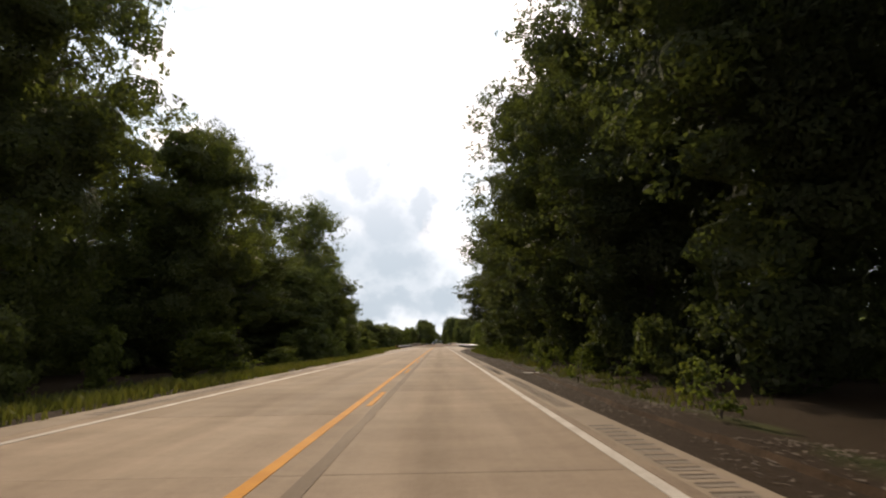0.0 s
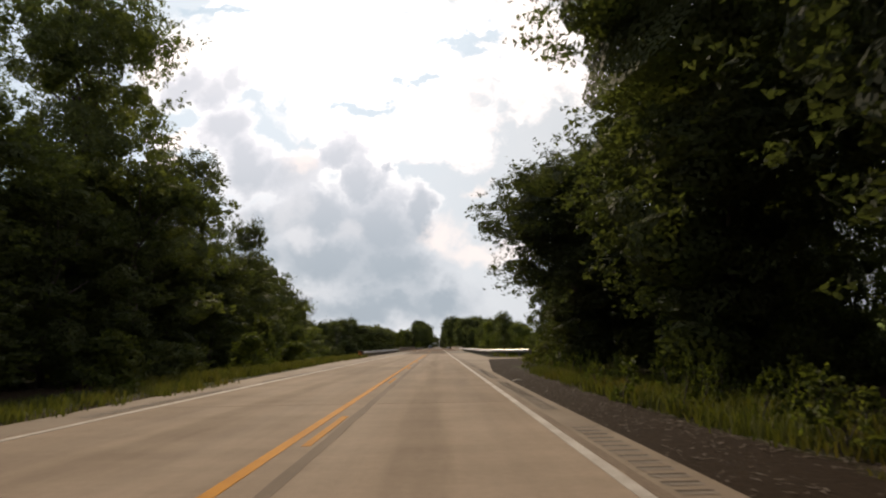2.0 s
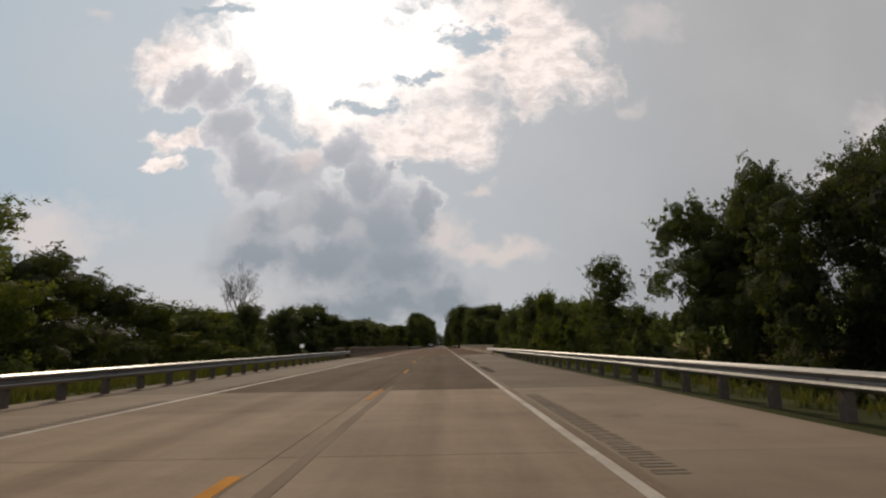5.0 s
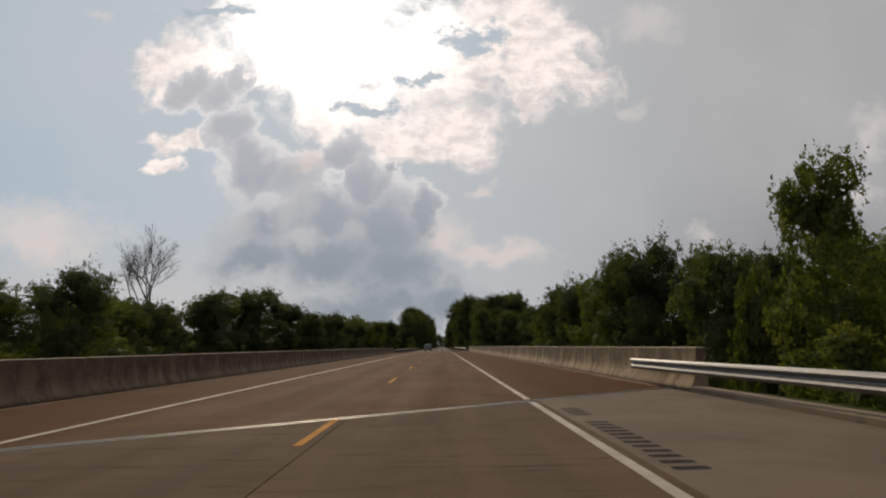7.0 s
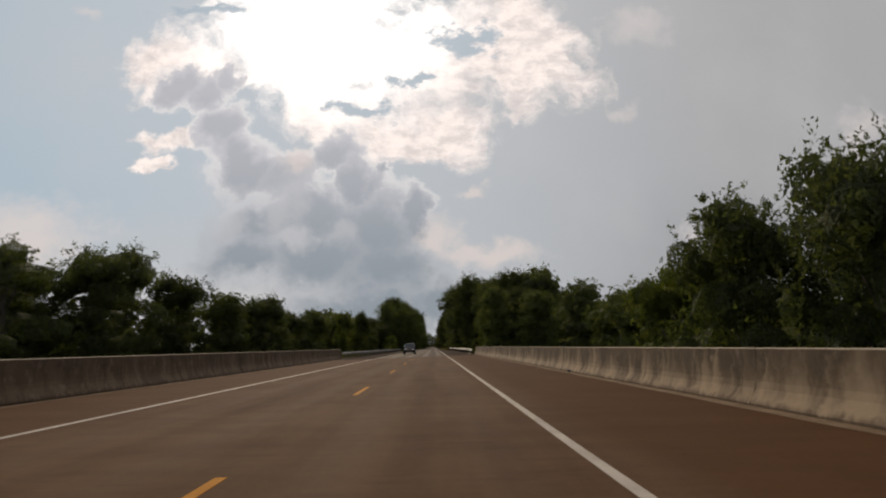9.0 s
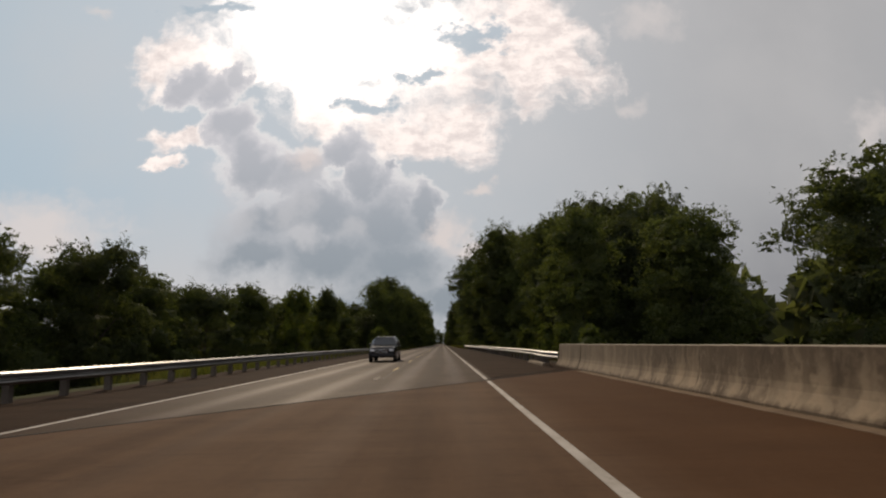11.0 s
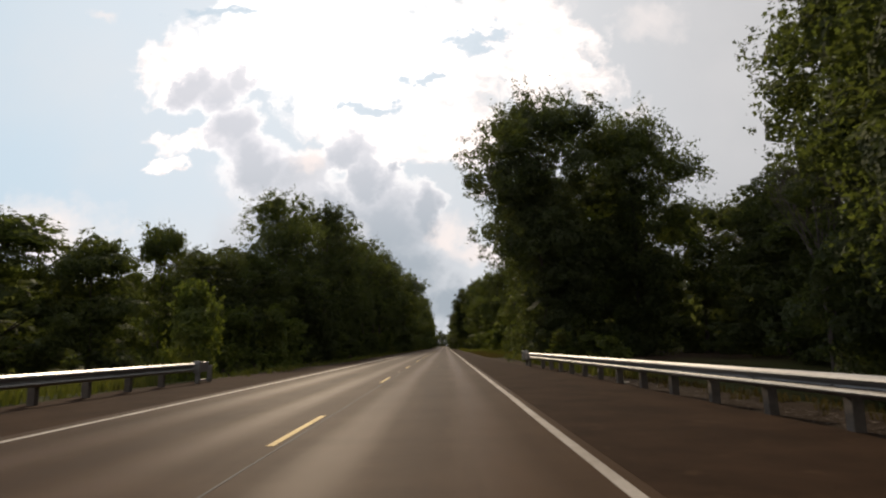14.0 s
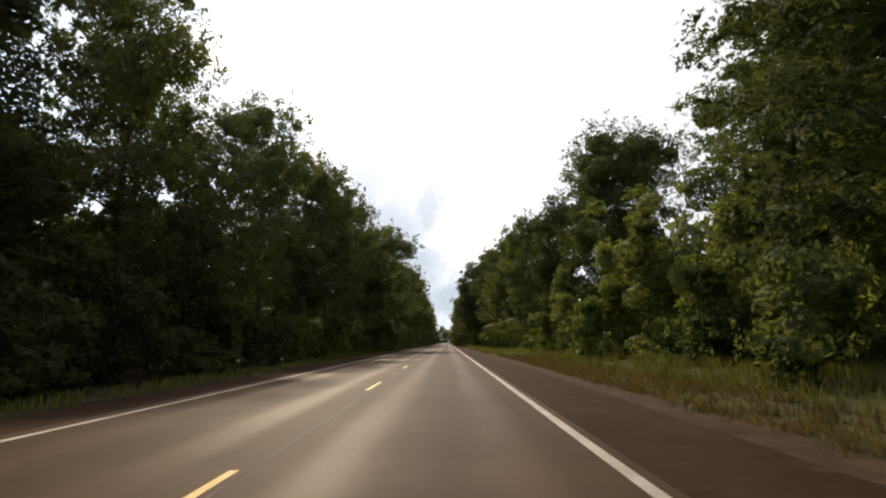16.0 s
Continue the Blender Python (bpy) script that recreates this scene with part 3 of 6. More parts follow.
def ground_height(x, y):
    right = np.interp(y, [-80, 66, 103, 112, 300, 392, 430, 5000], [2.65, 2.65, 4.6, 5.55, 5.9, 5.8, 3.75, 3.75])
    left = np.interp(y, [-80, 55, 118, 330, 392, 420, 5000], [-6.9, -6.9, -9.8, -9.9, -9.7, -7.6, -7.6])
    out = np.maximum(x - right, left - x)
    bank = smooth_step(y, 112, 150) * (1 - smooth_step(y, 375, 402))
    z = -0.06 - 0.25 * smooth_step(out, 0.4, 4.0) * (1 - bank)
    z = z - bank * 4.2 * smooth_step(out, 1.6, 12.0)
    z = z - 5.0 * smooth_step(y, 203, 222) * (1 - smooth_step(y, 288, 306)) * (1 - 0.55 * smooth_step(out, 8, 30))
    flush = smooth_step(y, 82, 90) * (1 - smooth_step(y, 108, 116)) * (x > 0)
    z = z + (0.25 * smooth_step(out, 0.4, 4.0) * (1 - bank) + 0.035 * smooth_step(out, 0.05, 0.6)) * flush
    rise = smooth_step(x, 45, 190) * smooth_step(y, 150, 260)
    z = z + rise * (4.5 + 9.0 * smooth_step(x, 45, 260))
    hump = smooth_step(out, 1.2, 5.0) * smooth_step(y, 392, 404) * (1 - smooth_step(y, 470, 520)) * (x > 0)
    z = z + 0.55 * hump
    rough = 0.06 * np.sin(x * 1.7 + y * 0.9) * np.sin(y * 0.63 - x * 0.4) * smooth_step(out, 0.3, 2.0)
    return z + rough * (1 - flush)


def build_ground():
    xs = np.concatenate([[-3000, -1200, -600, -350, -220], np.arange(-160, -40, 10), np.arange(-40, -14, 2), np.arange(-14, -6, 0.4), np.arange(-6, 2.4, 1.2), np.arange(2.4, 10, 0.4), np.arange(10, 40, 2), np.arange(40, 160, 8), [180, 220, 300, 450, 800, 1500, 3000]])
    ys = np.concatenate([[-600, -200, -80], np.arange(-40, 470, 2.5), np.arange(470, 700, 10), [740, 800, 900, 1100, 1500, 2200, 4000]])
    gx, gy = np.meshgrid(xs, ys)
    gz = ground_height(gx, gy)
    nx, ny = len(xs), len(ys)
    verts = np.stack([gx, gy, gz], -1).reshape(-1, 3)
    i = np.arange(ny - 1)[:, None] * nx + np.arange(nx - 1)[None]
    faces = np.stack([i, i + 1, i + nx + 1, i + nx], -1).reshape(-1, 4)
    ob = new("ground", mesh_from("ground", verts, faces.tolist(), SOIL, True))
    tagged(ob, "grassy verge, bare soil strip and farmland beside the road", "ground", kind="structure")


build_ground()


def strip(name, left, right, y0, y1, step, top, thick, mat, label, category, kind="structure"):
    """A long sheet with a thickness; left and right give its edges at each place along it."""
    ys = np.arange(y0, y1 + step / 2, step)
    verts, faces = [], []
    for y in ys:
        a, b = left(y), right(y)
        verts += [(a, y, top), (b, y, top), (a, y, top - thick), (b, y, top - thick)]
    for k in range(len(ys) - 1):
        o = 4 * k
        faces += [(o, o + 1, o + 5, o + 4), (o + 1, o + 3, o + 7, o + 5), (o + 2, o, o + 4, o + 6), (o + 3, o + 2, o + 6, o + 7)]
    o = 4 * (len(ys) - 1)
    faces += [(0, 2, 3, 1), (o, o + 1, o + 3, o + 2)]
    return tagged(new(name, mesh_from(name, verts, faces, mat)), label, category, kind=kind)


def skewed(name, x0, x1, start, end, top, thick, mat, label, category):
    """A sheet between two joints that cross the road at an angle."""
    verts = []
    for z in (top, top - thick):
        verts += [(x0, start(x0), z), (x1, start(x1), z), (x1, end(x1), z), (x0, end(x0), z)]
    faces = [(0, 1, 2, 3), (7, 6, 5, 4), (0, 4, 5, 1), (1, 5, 6, 2), (2, 6, 7, 3), (3, 7, 4, 0)]
    return tagged(new(name, mesh_from(name, verts, faces, mat)), label, category, kind="structure")


# road bed under the slabs, bridge deck, asphalt beyond
road = strip("road", lambda y: pave_l(y) + 0.02, lambda y: pave_r(y) - 0.02, -80, 190, 2.0, -0.035, 0.25, JOINT, "pale concrete road of jointed slabs", "road")
skewed("approach_bed", -9.9, 5.6, lambda x: 190.0, joint_a, -0.036, 0.3, JOINT, "dark bed under the concrete approach slabs", "road")
skewed("bridge_deck", -10.35, 6.6, lambda x: joint_a(x) + 0.10, lambda x: joint_b(x) - 0.10, 0.0, 0.55, DECK, "brown worn bridge deck between concrete barriers", "bridge deck")
skewed("asphalt_start", -6.1, 2.08, lambda x: joint_b(x) + 0.10, lambda x: 330.0, 0.0, 0.25, ASPHALT, "dark asphalt road meeting the bridge", "road")
strip("asphalt_road", lambda y: -6.1, lambda y: 2.08, 330, 1200, 10.0, 0.0, 0.25, ASPHALT, "two-lane asphalt road with polished wheel tracks", "road")
skewed("joint_apron", 2.09, 6.6, lambda x: joint_b(x) + 0.10, lambda x: joint_b(x) + 0.85, -0.003, 0.25, ASPHALT_EDGE, "brown concrete strip beyond the expansion joint", "shoulder")
skewed("asphalt_shoulder_start", 2.09, 6.6, lambda x: joint_b(x) + 0.85, lambda x: 330.0, -0.003, 0.25, ASPHALT_EDGE, "dark asphalt shoulder meeting the bridge", "shoulder")
skewed("asphalt_shoulder_start", -10.3, -6.11, lambda x: joint_b(x) + 0.10, lambda x: 330.0, -0.003, 0.25, ASPHALT_EDGE, "dark asphalt shoulder meeting the bridge", "shoulder")


def ragged(y, seed):
    return 0.10 * noise.noise(Vector((y * 0.35, seed, 0.0))) + 0.05 * noise.noise(Vector((y * 1.7, seed, 3.0)))


strip("asphalt_shoulder", lambda y: 2.09, lambda y: pave_r(y) + ragged(y, 1.0), 330, 560, 1.0, -0.003, 0.2, ASPHALT_EDGE, "dark asphalt shoulder with a crumbled edge", "shoulder")
strip("asphalt_shoulder", lambda y: pave_l(y) + ragged(y, 5.0), lambda y: -6.11, 330, 560, 1.0, -0.003, 0.2, ASPHALT_EDGE, "dark asphalt shoulder with a crumbled edge", "shoulder")
strip("asphalt_shoulder", lambda y: 2.09, lambda y: 3.75, 560, 1200, 20.0, -0.003, 0.2, ASPHALT_EDGE, "dark asphalt shoulder running far ahead", "shoulder")
strip("asphalt_shoulder", lambda y: -7.6, lambda y: -6.11, 560, 1200, 20.0, -0.003, 0.2, ASPHALT_EDGE, "dark asphalt shoulder running far ahead", "shoulder")

# the side entrance: a concrete flare on the right, and the soil beside it
flare = slab_mesh("entrance_apron", [(4.60, 103.0), (8.4, 105.8), (12.2, 108.3), (18.0, 111.2), (18.0, 113.8), (12.5, 110.9), (9.8, 109.8), (7.7, 109.2), (6.5, 109.4), (5.8, 110.2), (5.5, 111.6), (5.4, 114.0), (5.38, 106.0)], -0.004, 0.16, SHOULDER)
tagged(new("entrance_apron", flare), "pale concrete apron of a side entrance", "pavement", kind="structure")


def bar(name, x0, x1, y0, y1, mat, label, category, group="", kind="", path=None, lift=0.004):
    """A stripe of paint, 4 mm thick, with slightly uneven ends."""
    n = max(2, int((y1 - y0) / 2.5) + 1)
    ys = np.linspace(y0, y1, n)
    verts = []
    for y in ys:
        w = 0.012 * noise.noise(Vector((x0, y * 2.1, 1.0))) + (path(y) if path else 0.0)
        verts += [(x0 + w, y, lift), (x1 + w, y, lift), (x0 + w, y, -0.004), (x1 + w, y, -0.004)]
    faces = []
    for k in range(n - 1):
        o = 4 * k
        faces += [(o, o + 1, o + 5, o + 4), (o + 1, o + 3, o + 7, o + 5), (o + 2, o, o + 4, o + 6)]
    o = 4 * (n - 1)
    faces += [(0, 2, 3, 1), (o, o + 1, o + 3, o + 2)]
    return tagged(new(name, mesh_from(name, verts, faces, mat)), label, category, group, kind)


def drift(y):
    """The far edge line swings out a little towards the bridge."""
    return -0.38 * float(smooth_step(y, 35, 80) * (1 - smooth_step(y, 320, 400)))


for x, y0, y1 in ((EDGE_R, -60, 198.2), (EDGE_R, 198.8, 311.25), (EDGE_R, 311.85, 1200), (EDGE_L, -60, 192.8), (EDGE_L, 193.4, 300.6), (EDGE_L, 301.2, 1200)):
    bar("edge_line", x - 0.068, x + 0.068, y0, y1, WHITE_PAINT, "worn white edge line painted along the road", "road marking", kind="structure", path=drift if x < 0 else None)


def veer(y):
    """The yellow lines start nearer to the lane's middle."""
    return float(np.interp(y, [-60, 5, 45, 98, 150], [0.15, 0.12, 0.06, 0.0, 0.0]))


bar("solid_yellow_line", -1.83, -1.68, -60, 138, YELLOW_PAINT, "solid yellow no-passing line on concrete", "road marking", kind="structure", path=veer)
for k in range(-2, 14):
    y = 2.2 + 12.19 * k
    bar("yellow_dash", -1.54, -1.42, y - 3.05, y, YELLOW_PAINT, "yellow dash painted beside the solid line", "road marking", "yellow dashes", path=veer)
for y in (175.5, 188.2):
    bar("yellow_dash", -1.90, -1.78, y - 3.05, y, YELLOW_PAINT, "yellow dash painted on the concrete", "road marking", "yellow dashes")
for k in range(9):
    y = 196.5 + 12.19 * k
    bar("yellow_dash", -1.90, -1.78, y - (3.2 if k == 0 else 3.05), y - (0.5 if k == 0 else 0), YELLOW_PAINT, "yellow dash painted on the bridge deck", "road marking", "yellow dashes")
for y, wide in ((312.9, 0.16), (313.2, 0.10), (313.72, 0.15), (314.6, 0.07)):
    bar("worn_dash", -2.0, -2.0 + wide, y, y + 0.18, WHITE_PAINT, "worn whitish scrap of a road dash", "road marking", "yellow dashes")
for k in range(1, 40):
    y = 310.3 + 12.19 * k
    bar("yellow_dash", -1.89, -1.79, y - 3.05, y, PALE_YELLOW, "worn pale yellow dash painted on asphalt", "road marking", "yellow dashes")
# scars where older markings were ground away
for x0, x1, y1 in ((-1.36, -1.20, 150), (1.955, 2.09, 190)):
    strip("marking_scar", lambda y: x0 + (veer(y) if x0 < 0 else 0.0) + 0.03 * noise.noise(Vector((y * 0.9, x0, 0))), lambda y: x1 + (veer(y) if x0 < 0 else 0.0) + 0.03 * noise.noise(Vector((y * 1.1, x1, 4))), -40, y1, 0.8, 0.0022, 0.006, SCAR, "darker ground strip where an old marking was removed", "road marking")
# raised reflectors between the dashes
bm = bmesh.new()
box(bm, -0.05, 0.05, -0.05, 0.05, 0, 0.018, 0.012)
reflector = mesh_of("road_reflector", bm, WHITE_PAINT)
for k in range(7):
    ob = tagged(new("road_reflector", reflector), "small pale raised road reflector", "reflector", "road reflectors")
    ob.location = (-1.86, 327.0 + 24.38 * k, 0.0)

# silt along the barriers' feet, and the paving seam in the asphalt
strip("silt_strip", lambda y: 5.78 + 0.12 * noise.noise(Vector((y * 0.5, 2.0, 0))) + 0.05 * noise.noise(Vector((y * 2.3, 2.0, 0))), lambda y: 6.14, 202, 316, 0.7, 0.006, 0.02, SILT, "strip of pale silt along the barrier's foot", "silt")
strip("silt_strip", lambda y: -9.80, lambda y: -9.48 + 0.12 * noise.noise(Vector((y * 0.5, 9.0, 0))) + 0.05 * noise.noise(Vector((y * 2.3, 9.0, 0))), 192, 301, 0.7, 0.006, 0.02, SILT, "strip of pale silt along the barrier's foot", "silt")
strip("paving_seam", lambda y: -1.70 + 0.02 * noise.noise(Vector((y * 0.7, 4.0, 0))), lambda y: -1.675 + 0.03 * noise.noise(Vector((y * 1.3, 6.0, 0))), 313, 560, 1.0, 0.003, 0.02, JOINT, "dark paving seam along the asphalt's middle", "seam")
for x, y, w in ((0.0, 339.6, 0.09), (0.55, 351.5, 0.08), (-0.35, 364.6, 0.07), (-0.02, 364.9, 0.08), (-0.1, 406.6, 0.08)):
    bm = bmesh.new()
    bmesh.ops.create_circle(bm, cap_ends=True, segments=9, radius=w)
    for v in bm.verts:
        v.co = Vector((v.co.x * 0.9, v.co.y * (0.8 + 0.5 * noise.noise(v.co * 20)), 0.0))
    bmesh.ops.solidify(bm, geom=bm.faces[:], thickness=0.004)
    ob = tagged(new("road_patch", mesh_of("road_patch", bm, SILT)), "small pale scuffed patch on the asphalt", "road patch", "road patches", "structure")
    ob.location = (x, y, 0.004)
bm = bmesh.new()
box(bm, -0.05, 0.04, -0.16, 0.16, 0.0, 0.10, 0.01)
drain_mesh = mesh_of("drain_opening", bm, JOINT)
for y in (221.0, 243.0, 264.5, 287.0):
    ob = tagged(new("drain_opening", drain_mesh), "small dark drain opening at the barrier's foot", "drain", "bridge drains", "structure")
    ob.location = (6.10, y, 0.0)

strip("soil_strip", lambda y: pave_r(y) - 0.01, lambda y: pave_r(y) + 0.75 + 0.5 * noise.noise(Vector((y * 0.45, 5.0, 0))) + 0.15 * noise.noise(Vector((y * 1.9, 8.0, 0))), 399, 478, 0.8, -0.022, 0.25, BARE_SOIL, "strip of bare reddish soil along the shoulder", "soil")

# expansion joints, askew: steel edges and a gap at the first, two worn cracks at the second
STEEL_JOINT = ((0.0, 0.10, JOINT, -0.010, "gap"), (-0.10, 0.055, STEEL, 0.006, "steel_edge"), (0.10, 0.055, STEEL, 0.006, "steel_edge"))
WORN_JOINT = ((-0.075, 0.035, GROOVE_OLD, 0.003, "crack"), (0.0, 0.19, DECK, -0.004, "filler"), (0.085, 0.030, JOINT, 0.003, "crack"))
for jn, skew, x0, x1, layers in ((joint_a, SKEW_A, -10.2, 6.1, STEEL_JOINT), (joint_b, SKEW_B, -10.2, 6.1, WORN_JOINT)):
    joint = thing("expansion_joint", 0, jn(0), 0, "skewed steel expansion joint across the bridge end" if layers is STEEL_JOINT else "worn cracked expansion joint askew across the bridge end", "expansion joint", kind="structure")
    for off, wide, mat, top, nm in layers:
        verts, faces = [], []
        n = 40 if layers is WORN_JOINT else 2
        for k, x in enumerate(np.linspace(x0, x1, n)):
            w = wide * (1 + (0.7 * noise.noise(Vector((x * 2.3, off * 40, 0))) if nm == "crack" else 0.0))
            sway = 0.03 * noise.noise(Vector((x * 1.4, off * 9, 5.0))) if nm == "crack" else 0.0
            for d, z in ((-w / 2, top), (w / 2, top), (w / 2, top - 0.08), (-w / 2, top - 0.08)):
                verts.append((x, skew * x + off + d + sway, z))
            if k:
                o = 4 * k
                faces += [(o - 4 + i, o - 4 + (i + 1) % 4, o + (i + 1) % 4, o + i) for i in range(4)]
        child(nm, mesh_from(nm, verts, faces, mat), joint)


# ======== rumble grooves ========
def rumble(x0, x1, spans, mat=GROOVE):
    """Scooped grooves: a worn pan with a raised-dust rim, and the lip's shade painted dark at one end."""
    # second tone: flat dark crescents that paint the shade inside each groove
    for tone, lo, hi in ((mat, 0.0, 0.13), (GROOVE_SHADE if mat is GROOVE else GROOVE_OLD, 0.095, 0.145)):
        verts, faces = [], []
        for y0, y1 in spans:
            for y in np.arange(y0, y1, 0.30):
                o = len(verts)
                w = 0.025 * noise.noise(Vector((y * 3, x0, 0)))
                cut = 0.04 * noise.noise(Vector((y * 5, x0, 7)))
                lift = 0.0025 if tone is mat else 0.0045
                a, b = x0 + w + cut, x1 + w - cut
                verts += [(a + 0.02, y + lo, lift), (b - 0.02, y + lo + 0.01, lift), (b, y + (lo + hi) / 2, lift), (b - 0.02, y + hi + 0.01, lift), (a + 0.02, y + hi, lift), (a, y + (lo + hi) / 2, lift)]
                faces.append((o, o + 1, o + 2, o + 3, o + 4, o + 5))
        ob = new("rumble_strip", mesh_from("rumble_strip", verts, faces, tone))
        tagged(ob, "row of dark grooves ground into the shoulder", "rumble strip", kind="stuff")


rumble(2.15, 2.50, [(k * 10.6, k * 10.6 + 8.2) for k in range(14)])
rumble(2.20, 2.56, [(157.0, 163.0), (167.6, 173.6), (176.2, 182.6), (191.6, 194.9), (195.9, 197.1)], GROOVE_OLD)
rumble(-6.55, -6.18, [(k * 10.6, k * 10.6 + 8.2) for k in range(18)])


# ======== guard rails ========
BEAM = [(0.0, 0.155), (0.012, 0.150), (0.070, 0.112), (0.082, 0.085), (0.070, 0.058), (0.008, 0.020), (0.0, 0.0), (0.008, -0.020), (0.070, -0.058), (0.082, -0.085), (0.070, -0.112), (0.012, -0.150), (0.0, -0.155)]


def beam_mesh(points, side, mid=0.585):
    """A folded steel rail along points (x, y); side: +1 where its face looks to +x."""
    n = len(BEAM)
    verts, faces = [], []
    for k, (x, y) in enumerate(points):
        for back in (0, 1):
            for d, z in BEAM:
                verts.append((x + side * (d - 0.006 * back), y, mid + z))
    for k in range(len(points) - 1):
        o, q = 2 * n * k, 2 * n * (k + 1)
        for i in range(n - 1):
            faces.append((o + i, o + i + 1, q + i + 1, q + i))
            faces.append((o + n + i + 1, o + n + i, q + n + i, q + n + i + 1))
        faces.append((o, q, q + n, o + n))
        faces.append((o + n - 1, o + 2 * n - 1, q + 2 * n - 1, q + n - 1))
    return mesh_from("rail", verts, faces, STEEL, False)


bm = bmesh.new()
prism(bm, [(-0.085, -0.6), (0.085, -0.6), (0.085, 0.70), (0.070, 0.715), (-0.070, 0.715), (-0.085, 0.70)], -0.075, 0.075)
POST_MESH = mesh_of("post", bm, POST_STEEL)
bm = bmesh.new()
box(bm, -0.075, 0.075, -0.07, 0.07, 0.42, 0.73, 0.008)
BLOCK_MESH = mesh_of("block", bm, POST_STEEL)
bm = bmesh.new()
rod(bm, (0.0, 0, 0), (0.03, 0, 0), 0.022, 0.016, 8)
BOLT_MESH = mesh_of("bolt", bm, STEEL)


def guard_rail(path, side, label, posts_from, posts_to, bolted):
    """path: function x(y); side: +1 when the face looks to +x; bolted: stretch on the barrier, with no posts."""
    rail = thing("guardrail", path(posts_from), posts_from, 0, label, "guardrail")
    ox, oy = path(posts_from), posts_from
    ends = np.arange(posts_from, posts_to, 3.81)
    for y0 in ends:
        y1 = min(y0 + 3.81 + 0.16, posts_to)
        lap = 0.004 * (int((y0 - posts_from) / 3.81) % 2)
        pts = [(path(y) - ox + side * lap, y - oy) for y in np.linspace(y0, y1, 7)]
        child("rail", beam_mesh(pts, side), rail)
    for y in np.arange(posts_from + 0.1, posts_to - 1.0, 1.905):
        if bolted[0] < y < bolted[1]:
            continue
        x = path(y) - ox
        lean = random.uniform(-1.5, 1.5)
        post = child("post", POST_MESH, rail)
        post.matrix_basis = pose(x - side * 0.255, y - oy, 0, 0, lean, random.uniform(-4, 4))
        block = child("block", BLOCK_MESH, post)
        block.location = (side * 0.165, 0, 0)
        bolt = child("bolt", BOLT_MESH, rail)
        bolt.matrix_basis = pose(x, y - oy, 0.585, 0, 0, 0 if side > 0 else 180)
    return rail


def end_head(x, y, side, turn, striped, label):
    """Energy-absorbing end: a box head with a guide channel, a face plate and (where seen) a striped panel."""
    head = thing("rail_end_terminal", x, y, 0, label, "guardrail end")
    bm = bmesh.new()
    box(bm, -0.11, 0.11, -0.05, 0.75, 0.40, 0.76, 0.02)
    box(bm, -0.13, 0.13, -0.02, 0.02, 0.36, 0.80, 0.01)
    part("head", bm, STEEL, head)
    bm = bmesh.new()
    box(bm, -0.03, 0.03, 0.05, 1.15, 0.06, 0.12, 0.01)
    part("strut", bm, STEEL, head)
    for yy in (0.10, 1.15):
        bm = bmesh.new()
        box(bm, -0.07, 0.07, yy - 0.07, yy + 0.07, -0.5, 0.62, 0.01)
        part("post", bm, STEEL, head)
    if striped:
        bm = bmesh.new()
        box(bm, -0.24, 0.24, -0.085, -0.06, 0.22, 0.84, 0.004)
        panel = part("marker_panel", bm, BLACK_SHEET, head, "black panel with slanting orange stripes")
        for k in range(4):
            lo = 0.20 + 0.19 * k
            outline = [(-0.23, lo), (-0.23, lo + 0.085), (0.23, lo + 0.085 - 0.30), (0.23, lo - 0.30)]
            pts = [(px, min(max(pz, 0.235), 0.825)) for px, pz in outline]
            if abs(pts[0][1] - pts[1][1]) + abs(pts[2][1] - pts[3][1]) < 0.02:
                continue
            verts = [(px, -0.089, pz) for px, pz in pts] + [(px, -0.080, pz) for px, pz in pts]
            child("stripe", mesh_from("stripe", verts, [(3, 2, 1, 0), (0, 1, 5, 4), (1, 2, 6, 5), (2, 3, 7, 6), (3, 0, 4, 7)], ORANGE), panel)
        bm = bmesh.new()
        box(bm, -0.25, 0.25, -0.10, -0.05, 0.842, 0.862, 0.004)
        part("panel_rim", bm, WHITE_PAINT, panel)
    head.rotation_euler = (0, 0, radians(turn))
    return head


BLACK_SHEET = mottled("black sheeting", (0.010, 0.010, 0.012), (0.028, 0.026, 0.026), 3.0, 30.0, 0.85, spec=0.1)
LITTER = mottled("dead leaves", (0.030, 0.019, 0.011), (0.085, 0.056, 0.031), 6.0, 40.0, 0.9)
ORANGE = mottled("orange sheeting", (0.40, 0.13, 0.02), (0.55, 0.20, 0.03), 3.0, 30.0, 0.5)

guard_rail(lambda y: float(np.interp(y, [112.5, 115.2, 116.8, 118.3, 120, 123, 130, 182, 190, 196, 200, 204.2], [9.75, 8.35, 7.45, 6.8, 6.42, 6.22, 6.12, 6.12, 6.10, 6.02, 5.90, 5.86])), -1, "galvanised steel guardrail on posts before the bridge", 112.5, 203.6, (191.0, 210))
guard_rail(lambda y: float(np.interp(y, [120, 130, 188, 193], [-9.15, -9.0, -9.35, -9.55])), 1, "galvanised steel guardrail leading to the bridge barrier", 123.9, 192.3, (186.4, 200))
end_head(-9.35, 122.6, 1, 0, True, "guardrail end with black and orange striped marker panel")
guard_rail(lambda y: float(np.interp(y, [317, 321, 327, 334, 380, 404], [5.62, 5.42, 5.85, 6.0, 5.75, 5.0])), -1, "galvanised steel guardrail leaving the bridge barrier", 318.1, 404.3, (300, 322.0))


